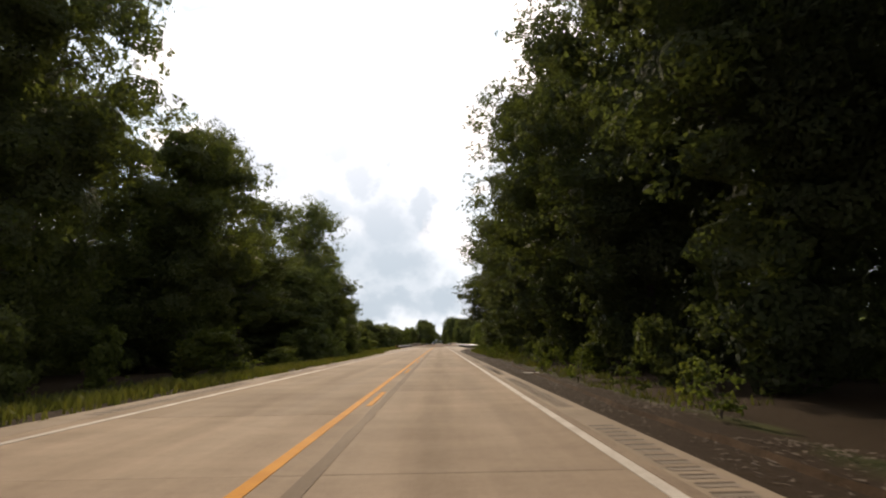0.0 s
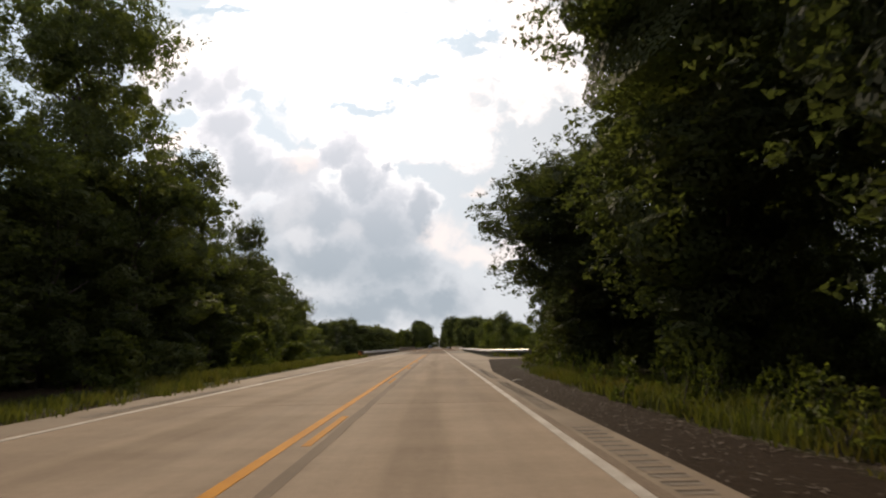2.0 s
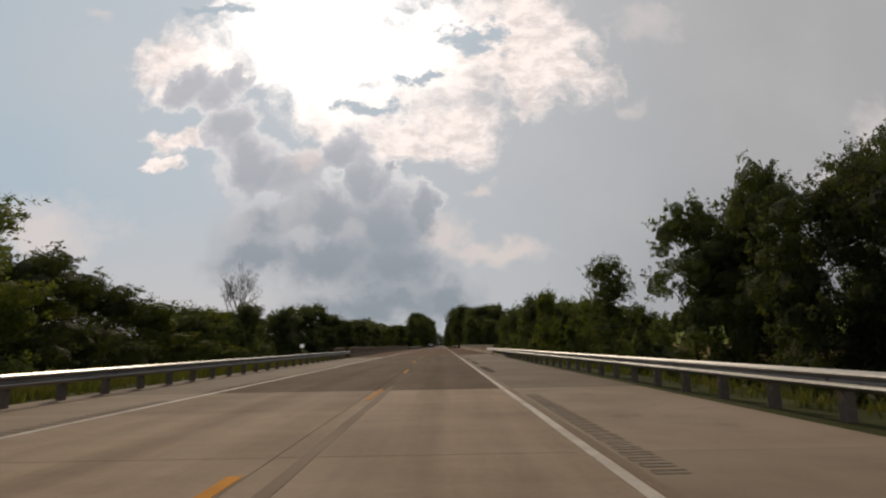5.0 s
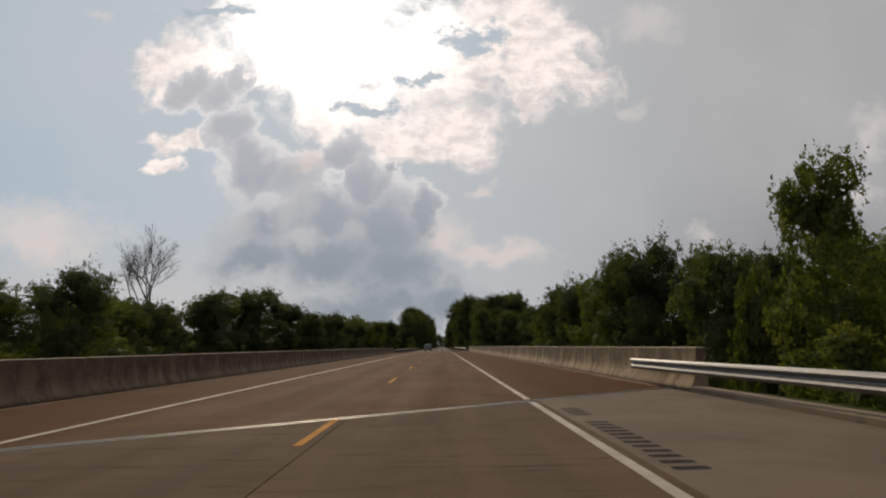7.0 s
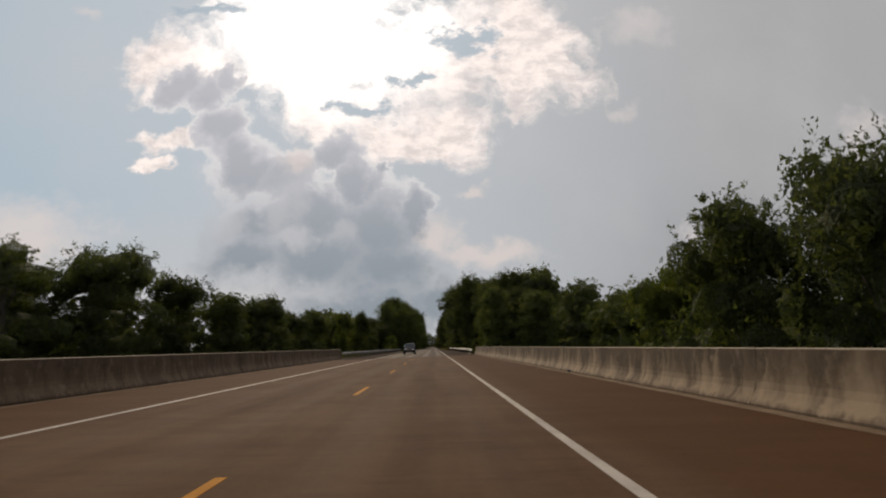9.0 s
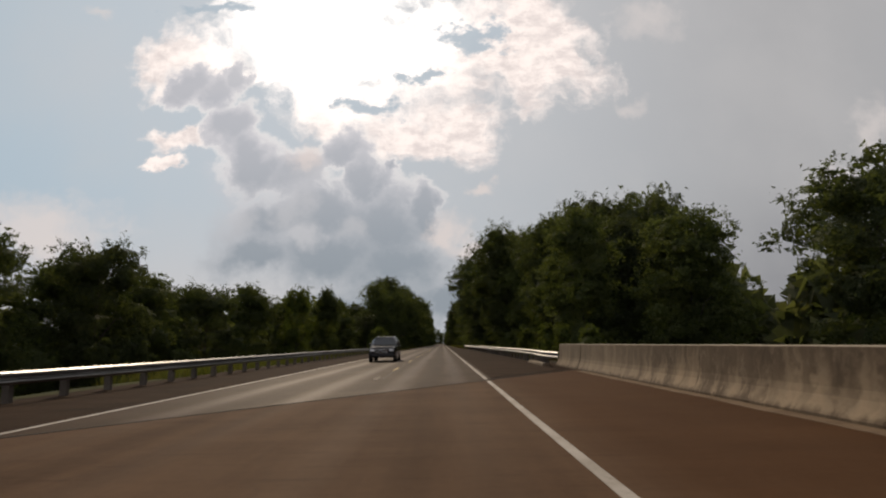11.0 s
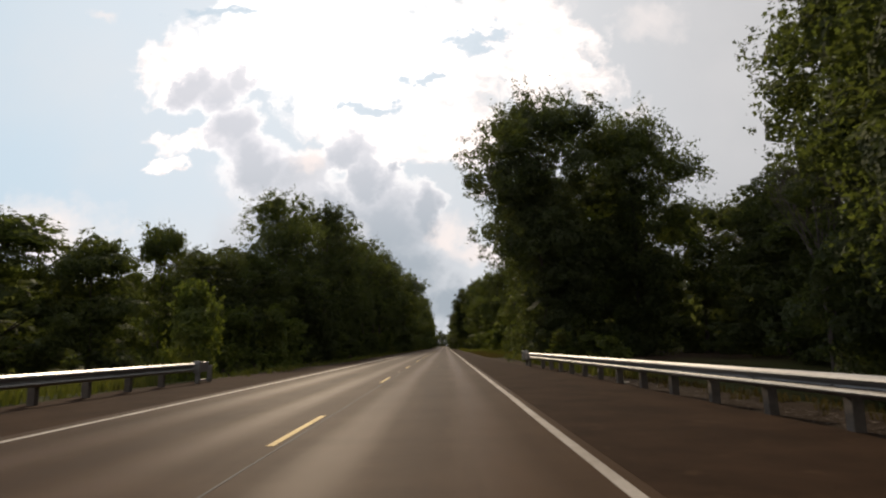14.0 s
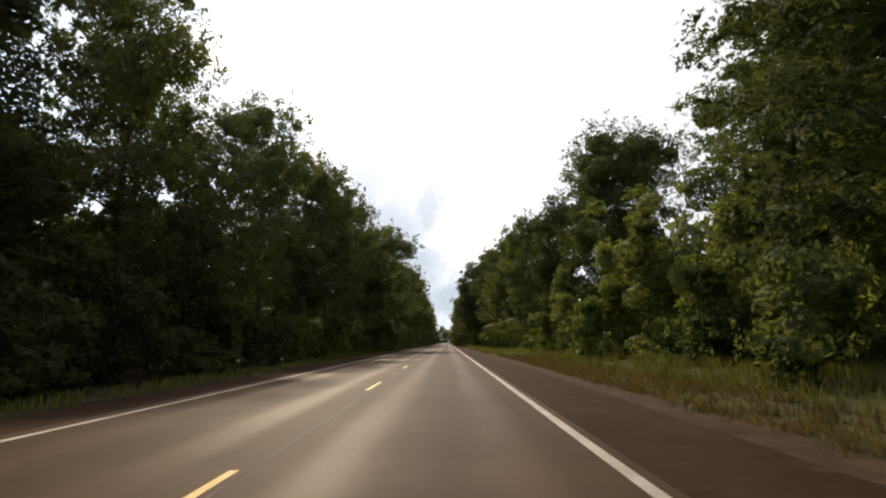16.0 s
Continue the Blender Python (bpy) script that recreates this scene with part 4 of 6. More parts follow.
def box_end(x, y, label):
    """Downstream end: a sheet-steel channel over the rail and a box head with two dark recesses."""
    end = thing("rail_end_terminal", x, y, 0, label, "guardrail end")
    bm = bmesh.new()
    box(bm, -0.13, 0.10, 0.0, 1.10, 0.40, 0.76, 0.015)
    channel = part("channel", bm, STEEL, end)
    bm = bmesh.new()
    box(bm, -0.136, -0.12, 0.26, 0.38, 0.55, 0.61, 0.004)
    part("slot", bm, BLACK_SHEET, channel)
    bm = bmesh.new()
    box(bm, -0.20, 0.12, 1.14, 1.95, 0.33, 0.84, 0.02)
    head = part("head", bm, STEEL, end)
    for z0, z1 in ((0.37, 0.56), (0.60, 0.79)):
        bm = bmesh.new()
        box(bm, -0.207, -0.18, 1.24, 1.92, z0, z1, 0.006)
        part("recess", bm, BLACK_SHEET, head)
    for yy in (0.15, 1.35):
        bm = bmesh.new()
        box(bm, -0.06, 0.08, yy - 0.08, yy + 0.08, -0.5, 0.42, 0.01)
        part("post", bm, POST_STEEL, end)
    bm = bmesh.new()
    box(bm, -0.03, 0.03, 0.15, 1.40, 0.05, 0.11, 0.01)
    part("strut", bm, POST_STEEL, end)


box_end(4.98, 404.2, "grey sheet-steel guardrail end beside the shoulder")
guard_rail(lambda y: float(np.interp(y, [300, 305, 312, 330, 380, 394], [-9.62, -9.5, -9.3, -9.2, -9.1, -8.8])), 1, "galvanised steel guardrail along the asphalt shoulder", 300.6, 393.8, (290, 303.0))
end_head(-8.75, 394.0, 1, 0, False, "grey steel guardrail end in the grass")

# ======== bridge barriers ========
def barrier_outline(side):
    """Safety shape, foot towards the road; side +1: road lies to +x."""
    pts = [(0.0, -0.15), (0.0, 0.05), (-0.025, 0.10), (-0.085, 0.21), (-0.140, 0.32), (-0.175, 0.45), (-0.190, 0.60), (-0.225, 1.05), (-0.245, 1.07), (-0.44, 1.07), (-0.46, 1.05), (-0.46, -0.15)]
    return [(side * x, z) for x, z in pts]


def barrier(x, side, y0, y1, label, tail=None):
    b = thing("bridge_barrier", x, y0, 0, label, "concrete barrier")
    n = max(1, round((y1 - y0) / 5.6))
    step = (y1 - y0) / n
    for k in range(n):
        bm = bmesh.new()
        out = barrier_outline(side)
        prism(bm, out, 0.004, step - 0.004)
        edges = [e for e in bm.edges if abs(e.verts[0].co.y - e.verts[1].co.y) < 1e-4]
        bmesh.ops.bevel(bm, geom=edges, offset=0.015, segments=1, affect="EDGES")
        piece = part("barrier_panel", bm, BARRIER, b)
        piece.location = (random.uniform(-0.004, 0.004), k * step, random.uniform(-0.004, 0.004))
    bm = bmesh.new()
    prism(bm, [(side * px, pz) for px, pz in [(-0.02, -0.15), (-0.02, 0.04), (-0.165, 0.32), (-0.215, 0.60), (-0.248, 1.045), (-0.43, 1.045), (-0.44, -0.15)]], 0.02, y1 - y0 - 0.02)
    part("joint_filler", bm, JOINT, b)
    return b


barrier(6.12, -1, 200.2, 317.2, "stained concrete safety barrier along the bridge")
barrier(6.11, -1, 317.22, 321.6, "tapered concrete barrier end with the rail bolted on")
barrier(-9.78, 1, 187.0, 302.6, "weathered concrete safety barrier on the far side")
# low kerbs running out from the barrier's ends
bm = bmesh.new()
prism(bm, [(6.06, -0.3), (6.06, 0.09), (6.12, 0.12), (6.42, 0.12), (6.42, -0.3)], 186.5, 200.15)
bmesh.ops.subdivide_edges(bm, edges=[e for e in bm.edges if abs(e.verts[0].co.y - e.verts[1].co.y) > 1], cuts=9)
for v in bm.verts:
    v.co.x += 0.03 * noise.noise(v.co * 1.3)
    v.co.z += 0.012 * noise.noise(v.co * 2.1) - 0.05 * max(0.0, 189.0 - v.co.y) / 2.5
tagged(new("kerb", mesh_of("kerb", bm, SHOULDER)), "worn pale concrete kerb under the guardrail", "kerb", kind="structure")
bm = bmesh.new()
prism(bm, [(5.45, -0.1), (5.45, 0.10), (5.52, 0.13), (5.85, 0.13), (5.85, -0.1)], 321.7, 326.5)
tagged(new("kerb", mesh_of("kerb", bm, SHOULDER)), "short concrete kerb under the guardrail", "kerb", kind="structure")


# ======== trees ========
def darts(pos, along, across):
    """Three-cornered leaves for the inside and for trees far off."""
    v = np.stack([pos - along * 0.8 - across, pos - along * 0.4 + across, pos + along], 1).reshape(-1, 3)
    return v, np.arange(len(v)).reshape(-1, 3)


def quads(pos, along, across):
    """Pointed leaves: rows of centre, half length and half width vectors."""
    v = np.stack([pos - along, pos + across + along * 0.1, pos + along, pos - across + along * 0.1], 1).reshape(-1, 3)
    f = np.arange(len(v)).reshape(-1, 4)
    return v, f


def unit(rng, n):
    d = rng.normal(size=(n, 3))
    return d / np.linalg.norm(d, axis=1)[:, None]


def leaves_at(rng, pos, out, size, plain=False):
    n = len(pos)
    a = unit(rng, n) * 0.9 + out * 0.5 + np.array([0, 0, -0.25])
    a /= np.linalg.norm(a, axis=1)[:, None]
    b = np.cross(a, unit(rng, n))
    b /= np.maximum(np.linalg.norm(b, axis=1)[:, None], 1e-3)
    s = size * rng.uniform(0.6, 1.35, n)[:, None]
    return (darts(pos, a * s * 0.55, b * s * 0.38) if plain else quads(pos, a * s * 0.5, b * s * 0.30))


def lumps(rng, centre, size, level):
    """Ragged inner masses of foliage, one for each lobe."""
    bm = bmesh.new()
    bmesh.ops.create_icosphere(bm, subdivisions=level, radius=1.0)
    ball = np.array([v.co[:] for v in bm.verts])
    tris = np.array([[v.index for v in f.verts] for f in bm.faces])
    bm.free()
    m, n = len(centre), len(ball)
    bulge = rng.uniform(0.72, 1.22, (m, n, 1))
    v = centre[:, None] + ball[None] * bulge * size[:, None, None] * np.array([1.05, 1.05, 0.85])
    f = tris[None] + n * np.arange(m)[:, None, None]
    return v.reshape(-1, 3), f.reshape(-1, 3)


def crown_mesh(name, seed, h, r, base, count, leaf, mat, spread=1.0, lobes=36, profile="round", core=2, plain=False, plumes=2.0, inner=0.54):
    rng = np.random.default_rng(seed)
    k = rng.uniform(0, 1, lobes)
    k[: lobes // 6] = rng.uniform(0.82, 1.0, lobes // 6)
    if profile == "round":
        env = np.sqrt(np.clip(1 - (1.55 * (k - 0.42)) ** 2, 0.06, 1))
    elif profile == "wall":
        env = np.where(k < 0.7, 0.92, 0.92 - 1.9 * (k - 0.7))
    elif profile == "over":
        env = np.interp(k, [0, 0.12, 0.35, 0.65, 0.85, 1.0], [0.12, 0.18, 0.55, 1.0, 0.85, 0.35])
    elif profile == "cap":
        env = np.interp(k, [0, 0.15, 0.78, 0.86, 1.0], [0.55, 0.2, 0.2, 1.0, 0.9])
    else:
        env = np.clip(1.05 - 0.9 * k, 0.12, 1)
    turn = rng.uniform(0, 2 * np.pi, lobes)
    rad = r * env * np.sqrt(rng.uniform(0.15, 1, lobes)) * 0.82
    size = r * rng.uniform(0.18, 0.38, lobes) * spread
    c = np.stack([rad * np.cos(turn), rad * np.sin(turn), base * h + (h * (1 - base) - size * 0.6) * k], 1)
    V, F, tot = [], [], 0

    def put(v, f):
        nonlocal tot
        V.append(v)
        F.append(f + tot)
        tot += len(v)

    share = size**2 / (size**2).sum()
    for i in range(lobes):
        n = max(12, int(1.7 * count * share[i]))
        # leaves gather in sprays on the lobe's skin
        subs = max(6, min(26, n // 17))
        sd = unit(rng, subs)
        sc = sd * rng.uniform(0.55, 0.98, subs)[:, None]
        which = rng.integers(subs, size=n)
        d = sd[which]
        tight = rng.uniform(0.07, 0.16, subs)[which][:, None]
        p = c[i] + (sc[which] + rng.normal(size=(n, 3)) * tight) * size[i] * np.array([1.1, 1.1, 0.85])
        deep = (np.linalg.norm(p[:, None] - c[None], axis=2) / size[None] < 0.72).sum(1) > (0 if core else 9)
        keep = (p[:, 2] > 0.1) & (~deep | (rng.uniform(0, 1, n) < 0.12))
        put(*leaves_at(rng, p[keep], d[keep], leaf, plain))
    # plumes: leafy shoots that taper outwards and break the outline
    for _ in range(int(lobes * plumes)):
        i = rng.integers(lobes)
        d = unit(rng, 1)[0]
        d[2] = abs(d[2]) * 1.2 + 0.25
        d /= np.linalg.norm(d)
        m = max(12, int(count / 600))
        s = np.sort(rng.uniform(0, 1, m))[:, None]
        start, reach = size[i] * 0.7, size[i] * rng.uniform(0.45, 0.85)
        p = c[i] + d * (start + reach * s) + rng.normal(size=(m, 3)) * size[i] * (0.16 - 0.11 * s)
        put(*leaves_at(rng, p, np.repeat(d[None], m, 0), leaf * 0.75, plain))
    # the shaded inside
    if core:
        put(*lumps(rng, c, size * inner, core))
        m = max(4, lobes // 8)
        kk = np.linspace(0.08, 0.82, m)
        tt = rng.uniform(0, 2 * np.pi, m)
        wide = np.interp(kk, [0, 0.3, 0.7, 1.0], [0.22, 0.36, 0.36, 0.15]) * r
        if profile == "over":
            wide = np.interp(kk, [0, 0.25, 0.6, 1.0], [0.12, 0.24, 0.42, 0.15]) * r
        p = np.stack([0.2 * r * np.cos(tt), 0.2 * r * np.sin(tt), base * h + h * (1 - base) * kk], 1)
        put(*lumps(rng, p, wide, core))
    allv = np.concatenate(V)
    fit_z = h / np.percentile(allv[:, 2], 99.3)
    fit_r = r / np.percentile(np.hypot(allv[:, 0], allv[:, 1]), 96)
    allv *= np.array([fit_r, fit_r, fit_z])
    faces = [f for block in F for f in block.tolist()]
    return mesh_from(name, allv, faces, mat), c * np.array([fit_r, fit_r, fit_z])


def trunk_mesh(name, seed, h, r0, base, centres, mat, forks=9):
    rng = np.random.default_rng(seed + 77)
    bm = bmesh.new()
    pts, lean = [], rng.normal(size=2) * 0.02 * h
    for k in np.linspace(0, 1, 6):
        pts.append(Vector((lean[0] * k + rng.normal() * 0.08, lean[1] * k + rng.normal() * 0.08, -0.6 + (h * 0.86 + 0.6) * k)))
    for i in range(5):
        rod(bm, pts[i], pts[i + 1], r0 * (1 - 0.17 * i), r0 * (1 - 0.17 * (i + 1)), 7)
    pick = rng.permutation(len(centres))[:forks]
    for i in pick:
        c = Vector(centres[i])
        k = min(max((c.z * 0.72) / (h * 0.86), 0.12), 0.95)
        j = min(int(k * 5), 4)
        start = pts[j].lerp(pts[j + 1], k * 5 - j)
        mid = start.lerp(c, 0.5) + Vector((0, 0, 0.05 * h))
        rod(bm, start, mid, r0 * 0.34, r0 * 0.22, 4)
        rod(bm, mid, c, r0 * 0.22, r0 * 0.06, 3)
    return mesh_of(name, bm, mat, True)


KINDS = {}


def tree_kind(key, seed, h, r, base, count, leaf, mat, label, **more):
    crown, centres = crown_mesh("crown", seed, h, r, base, count, leaf, mat, **more)
    trunk = trunk_mesh("trunk", seed, h, 0.013 * h if h > 5 else 0.03, base, centres, BARK)
    KINDS[key] = (crown, trunk, h, r, label)


tree_kind("over_a", 31, 18, 6.0, 0.02, 17000, 0.27, LEAF_DARK, "dark woodland tree leaning its crown over the verge", profile="over", lobes=80, plain=True, inner=0.47)
tree_kind("over_b", 32, 18, 6.0, 0.02, 17000, 0.27, LEAF, "green woodland tree leaning its crown over the verge", profile="over", lobes=76, plain=True, inner=0.47)
tree_kind("mid_a", 33, 18, 6.0, 0.02, 3400, 0.52, LEAF_DARK, "dark-leaved tree deeper in the wood", profile="wall", lobes=50, plain=True, core=1, inner=0.64)
tree_kind("mid_b", 34, 18, 6.0, 0.03, 3400, 0.52, LEAF, "dense green tree deeper in the wood", profile="round", lobes=50, plain=True, core=1, inner=0.64)
tree_kind("wall_a", 1, 18, 6.0, 0.02, 14000, 0.28, LEAF_DARK, "dark-leaved woodland tree leafy down to the ground", profile="wall", lobes=74, plain=True, inner=0.47)
tree_kind("wall_b", 2, 18, 6.0, 0.04, 14000, 0.28, LEAF, "dense green woodland tree leafy down to the ground", profile="wall", lobes=74, plain=True, inner=0.47)
tree_kind("tall_a", 3, 20, 5.5, 0.28, 12500, 0.28, LEAF, "tall broadleaf tree with an open ragged crown", lobes=54, plain=True, inner=0.34)
tree_kind("tall_b", 4, 20, 5.0, 0.20, 12500, 0.28, LEAF_DARK, "tall dark broadleaf tree with a loose crown", lobes=54, plain=True, inner=0.34)
tree_kind("far_a", 5, 14, 6.0, 0.04, 6200, 0.36, LEAF, "rounded green tree in the river wood", lobes=46, profile="wall", plain=True, core=1, inner=0.68)
tree_kind("far_b", 6, 14, 5.5, 0.06, 6200, 0.36, LEAF_DARK, "rounded dark green tree in the river wood", lobes=42, plain=True, core=1, inner=0.68)
tree_kind("far_c", 7, 14, 5.0, 0.05, 6200, 0.36, LEAF_LIGHT, "light green young tree in the river wood", lobes=44, profile="round", plain=True, core=1, inner=0.68)
tree_kind("spire", 8, 12, 3.2, 0.05, 5200, 0.3, LEAF, "slender pointed green tree on the bank", lobes=46, profile="spire", plain=True, core=1)
tree_kind("bush_a", 9, 3.0, 2.2, 0.0, 2300, 0.19, LEAF_LIGHT, "light green bush at the wood's edge", lobes=30, profile="spire", spread=0.8, plain=True, core=1)
tree_kind("bush_b", 10, 3.0, 2.4, 0.0, 2300, 0.19, LEAF, "leafy green bush at the wood's edge", lobes=30, profile="round", spread=0.8, plain=True, core=1)
tree_kind("weed", 11, 0.9, 0.7, 0.0, 420, 0.11, LEAF_LIGHT, "tall broad-leaved weeds beside the pavement", lobes=10, profile="wall", core=0)
tree_kind("vine", 12, 9.0, 2.6, 0.0, 4000, 0.24, LEAF_VINE, "tree stump column smothered in pale green vines", lobes=34, profile="spire", plain=True, core=1)
tree_kind("sapling", 13, 5.0, 1.5, 0.1, 1300, 0.22, LEAF_LIGHT, "young light green sapling on the bank", lobes=16, profile="spire", core=1)
tree_kind("vine_cap", 14, 9.0, 2.4, 0.0, 2600, 0.22, LEAF_VINE, "dead stem overgrown by vines with a spreading cap", lobes=26, profile="cap", plain=True, core=1, spread=0.75)

SPIN = random.Random(5)


def plant(key, x, y, h, r, name="tree", group="roadside trees", label=""):
    """h: its top above the road; r: how far its crown reaches."""
    crown, trunk, h0, r0, text = KINDS[key]
    z = float(ground_height(np.array(float(x)), np.array(float(y))))
    if y > 700:
        z = -0.3
    t = thing(name, x, y, z, label or text, "bush" if name in ("bush", "weeds") else "tree", group)
    t.rotation_euler = (0, 0, SPIN.uniform(0, 6.28))
    s = (r / r0, r / r0, (h - z) / h0)
    for nm, me in (("trunk", trunk), ("crown", crown)):
        child(nm, me, t).scale = s
    return t


def row(keys, spots, name="tree", group="roadside trees"):
    for i, (x, y, h, r) in enumerate(spots):
        plant(keys[i % len(keys)], x, y, h, r, name, group)


# woods beside the first stretch, left
row(["wall_b", "tall_a"], [(-17, -6, 20, 6.5), (-16.5, 8, 22, 6.5), (-16.4, 21, 22, 5.8), (-19, 15, 23, 5.5), (-16.5, 37, 16.0, 5.8), (-17.5, 49, 11.5, 5.2), (-17.0, 60, 9.8, 5.6), (-18.5, 72, 11, 5.0)])
row(["mid_b", "mid_a"], [(-22, 30, 17, 6), (-23, 44, 13, 6), (-24, 62, 11, 6), (-26, 76, 13, 6), (-24, 4, 20, 6)])
row(["tall_a", "tall_b"], [(-19.5, 83, 22.5, 6.0), (-20.0, 97, 17.0, 4.6), (-27, 92, 15, 5)])
row(["mid_b", "far_b"], [(-16.5, 84, 12, 5), (-20, 107, 10.5, 5.5), (-17, 96, 8, 4.5), (-22.5, 117, 10.5, 6), (-25, 128, 13, 6)])
row(["mid_b", "mid_a"], [(-20, 26, 7, 4), (-20.5, 38, 6.5, 4), (-20, 51, 6, 4), (-21, 64, 6, 4), (-19, 12, 8, 4)])
row(["mid_b", "mid_a"], [(-17.5, 60, 8, 4.0), (-17.6, 70, 8.5, 4.2), (-17.2, 78, 9, 4.2), (-17.5, 90, 8, 4.0), (-21, 84, 8, 4), (-22, 97, 8, 4)])
plant("tall_a", -22.4, 53.5, 22.5, 4.3)
plant("tall_b", -20.8, 65, 18.5, 4.6)
plant("tall_b", -30.0, 142, 21.7, 4.2)
row(["far_a", "far_b", "far_c"], [(-26, 139, 9.5, 6), (-28, 152, 12, 6), (-29, 164, 10.5, 6), (-31, 176, 9, 6), (-34, 188, 8, 6), (-36, 200, 7, 6.5), (-32, 150, 11, 6), (-38, 214, 7.5, 7), (-40, 229, 8, 7), (-44, 238, 8.5, 7), (-40, 247, 10.5, 5.5), (-45, 258, 8.5, 7), (-48, 268, 9, 7), (-52, 284, 9.5, 7)], group="river wood")
row(["far_a", "far_b"], [(-46, 300, 13.0, 7), (-41, 312, 15.0, 7.5), (-47, 318, 14, 7), (-38, 324, 12.5, 6), (-34, 333, 10.5, 6), (-31, 344, 11.2, 5.5), (-33, 356, 9.5, 6), (-31, 368, 9.5, 5.5), (-30, 381, 10.8, 5.5), (-27, 392, 9.0, 5.5), (-38, 350, 10, 7), (-38, 372, 10, 7)], group="river wood")
row(["far_c", "far_a", "spire"], [(-22, 380, 10.2, 3.0), (-17.8, 382, 10.2, 2.8), (-24, 404, 9.0, 5), (-23, 419, 11.7, 2.6), (-19, 404, 7.5, 3.4)], group="river wood")
# woods beside the first stretch, right
row(["over_a", "over_b", "over_a"], [(10.6, -8, 22, 6.6), (10.2, 4, 23, 6.6), (9.7, 15, 21, 6.4), (9.6, 26, 20, 6.4), (9.4, 37, 21, 6.3), (9.4, 48, 18, 6.2), (9.2, 59, 17, 6.2), (9.2, 70, 15.5, 6.0)])
row(["over_a", "wall_a"], [(8.6, 85, 12.6, 6.2), (13.2, 95, 17, 4.8)])
row(["mid_a", "mid_b"], [(15.0, 9, 13, 4.6), (14.6, 20, 12, 4.6), (14.4, 31, 12, 4.6), (14.4, 42, 12, 4.6), (14.4, 53, 14, 4.8), (14.2, 64, 15, 4.8), (14.0, 75, 15, 4.8), (23.5, 14, 16, 5.5), (23.5, 32, 16, 5.5), (23.5, 50, 16, 5.5), (23.5, 68, 14, 5.5)])
row(["mid_a", "mid_b"], [(15, 88, 17, 5.5), (17, 76, 20, 6), (18, 60, 21, 6), (18, 42, 23, 6), (18, 22, 25, 6), (18, 4, 25, 6), (13.4, 84, 9, 3.6), (18, 90, 10, 4), (22.5, 96, 11, 4.6)])
row(["far_a", "far_b", "mid_b"], [(33, 128, 16, 6.5), (35, 141, 17.5, 6.5), (36, 152, 17.5, 6), (37, 164, 18.5, 6), (37.6, 177, 19.0, 6), (26, 190, 16.0, 4.5), (30, 183, 17.5, 5), (44, 150, 18, 7), (45, 170, 18.5, 7), (27, 152, 12, 5), (29, 166, 13, 5)], group="river wood")
row(["mid_a", "mid_b"], [(27, 172, 13, 5), (29, 186, 12, 5), (33, 196, 10, 4), (-50, 262, 9.5, 6), (-52, 276, 9.5, 6), (-55, 292, 10.5, 7), (-50, 309, 12, 7), (-44, 336, 10.5, 6), (-42, 362, 9.5, 6)], group="river wood")
plant("tall_a", 15.5, 183.5, 9.0, 2.6, group="river wood")
plant("far_c", 13.9, 205.9, 8.0, 1.9, group="river wood")
row(["far_a", "far_c", "far_b"], [(19, 224, 7.5, 4.5), (24, 218, 8.0, 4.5), (18.5, 236, 10.6, 4.6), (18.5, 243, 10.2, 4.4), (19, 251, 9.2, 4.6), (18.5, 262, 9.8, 4.4), (18, 272, 9.8, 5.2), (19, 282, 7.2, 4.6), (20, 292, 6.8, 4.6), (22, 304, 7.2, 5), (24, 234, 9.0, 5.0), (25, 250, 9.0, 5.5), (25, 268, 8.5, 5.5), (24, 288, 7.5, 5.0), (32.0, 223, 7.4, 3.8), (26, 230, 8.4, 4.0)], group="river wood")
# right, beyond the bridge
row(["wall_b", "wall_a"], [(17, 330, 9.8, 4.3), (15.5, 339, 11.6, 4.4), (15.5, 349, 15.8, 4.8), (13.5, 358, 15.5, 5.0), (12.9, 365, 15.5, 4.8), (15.6, 392, 15.5, 4.2)])
plant("over_b", 9.7, 373, 18.0, 6.0)
plant("wall_b", 10.7, 334, 11.0, 3.4)
plant("wall_b", 11.1, 347.5, 13.4, 3.6)
plant("over_b", 12.4, 384, 17.5, 5.2)
row(["mid_a", "mid_b"], [(20, 345, 15, 6), (20, 360, 17, 6), (20, 376, 18, 6), (21, 350, 16.7, 5), (22, 320, 10.5, 5), (20.5, 388, 14, 5.2)])
row(["over_a", "over_b"], [(7.6, 412, 19.6, 6.0), (14.4, 414, 18.6, 5.1)])
plant("mid_a", 21, 404, 12, 5)
row(["mid_a", "mid_b"], [(25, 414, 13, 5), (19, 400, 7.5, 3.4), (27, 396, 10, 5), (24, 424, 14, 5)])
row(["over_b", "tall_b", "tall_b"], [(9.8, 427, 18, 4.8), (13.2, 441, 18, 5.7), (17.5, 450, 18, 5.4), (15.5, 473, 19.5, 6.0)])
row(["mid_a", "mid_b"], [(13.5, 486, 17, 5), (12.5, 500, 18, 5.4), (18, 430, 18, 6), (20, 458, 18, 6), (23, 444, 16, 6)])
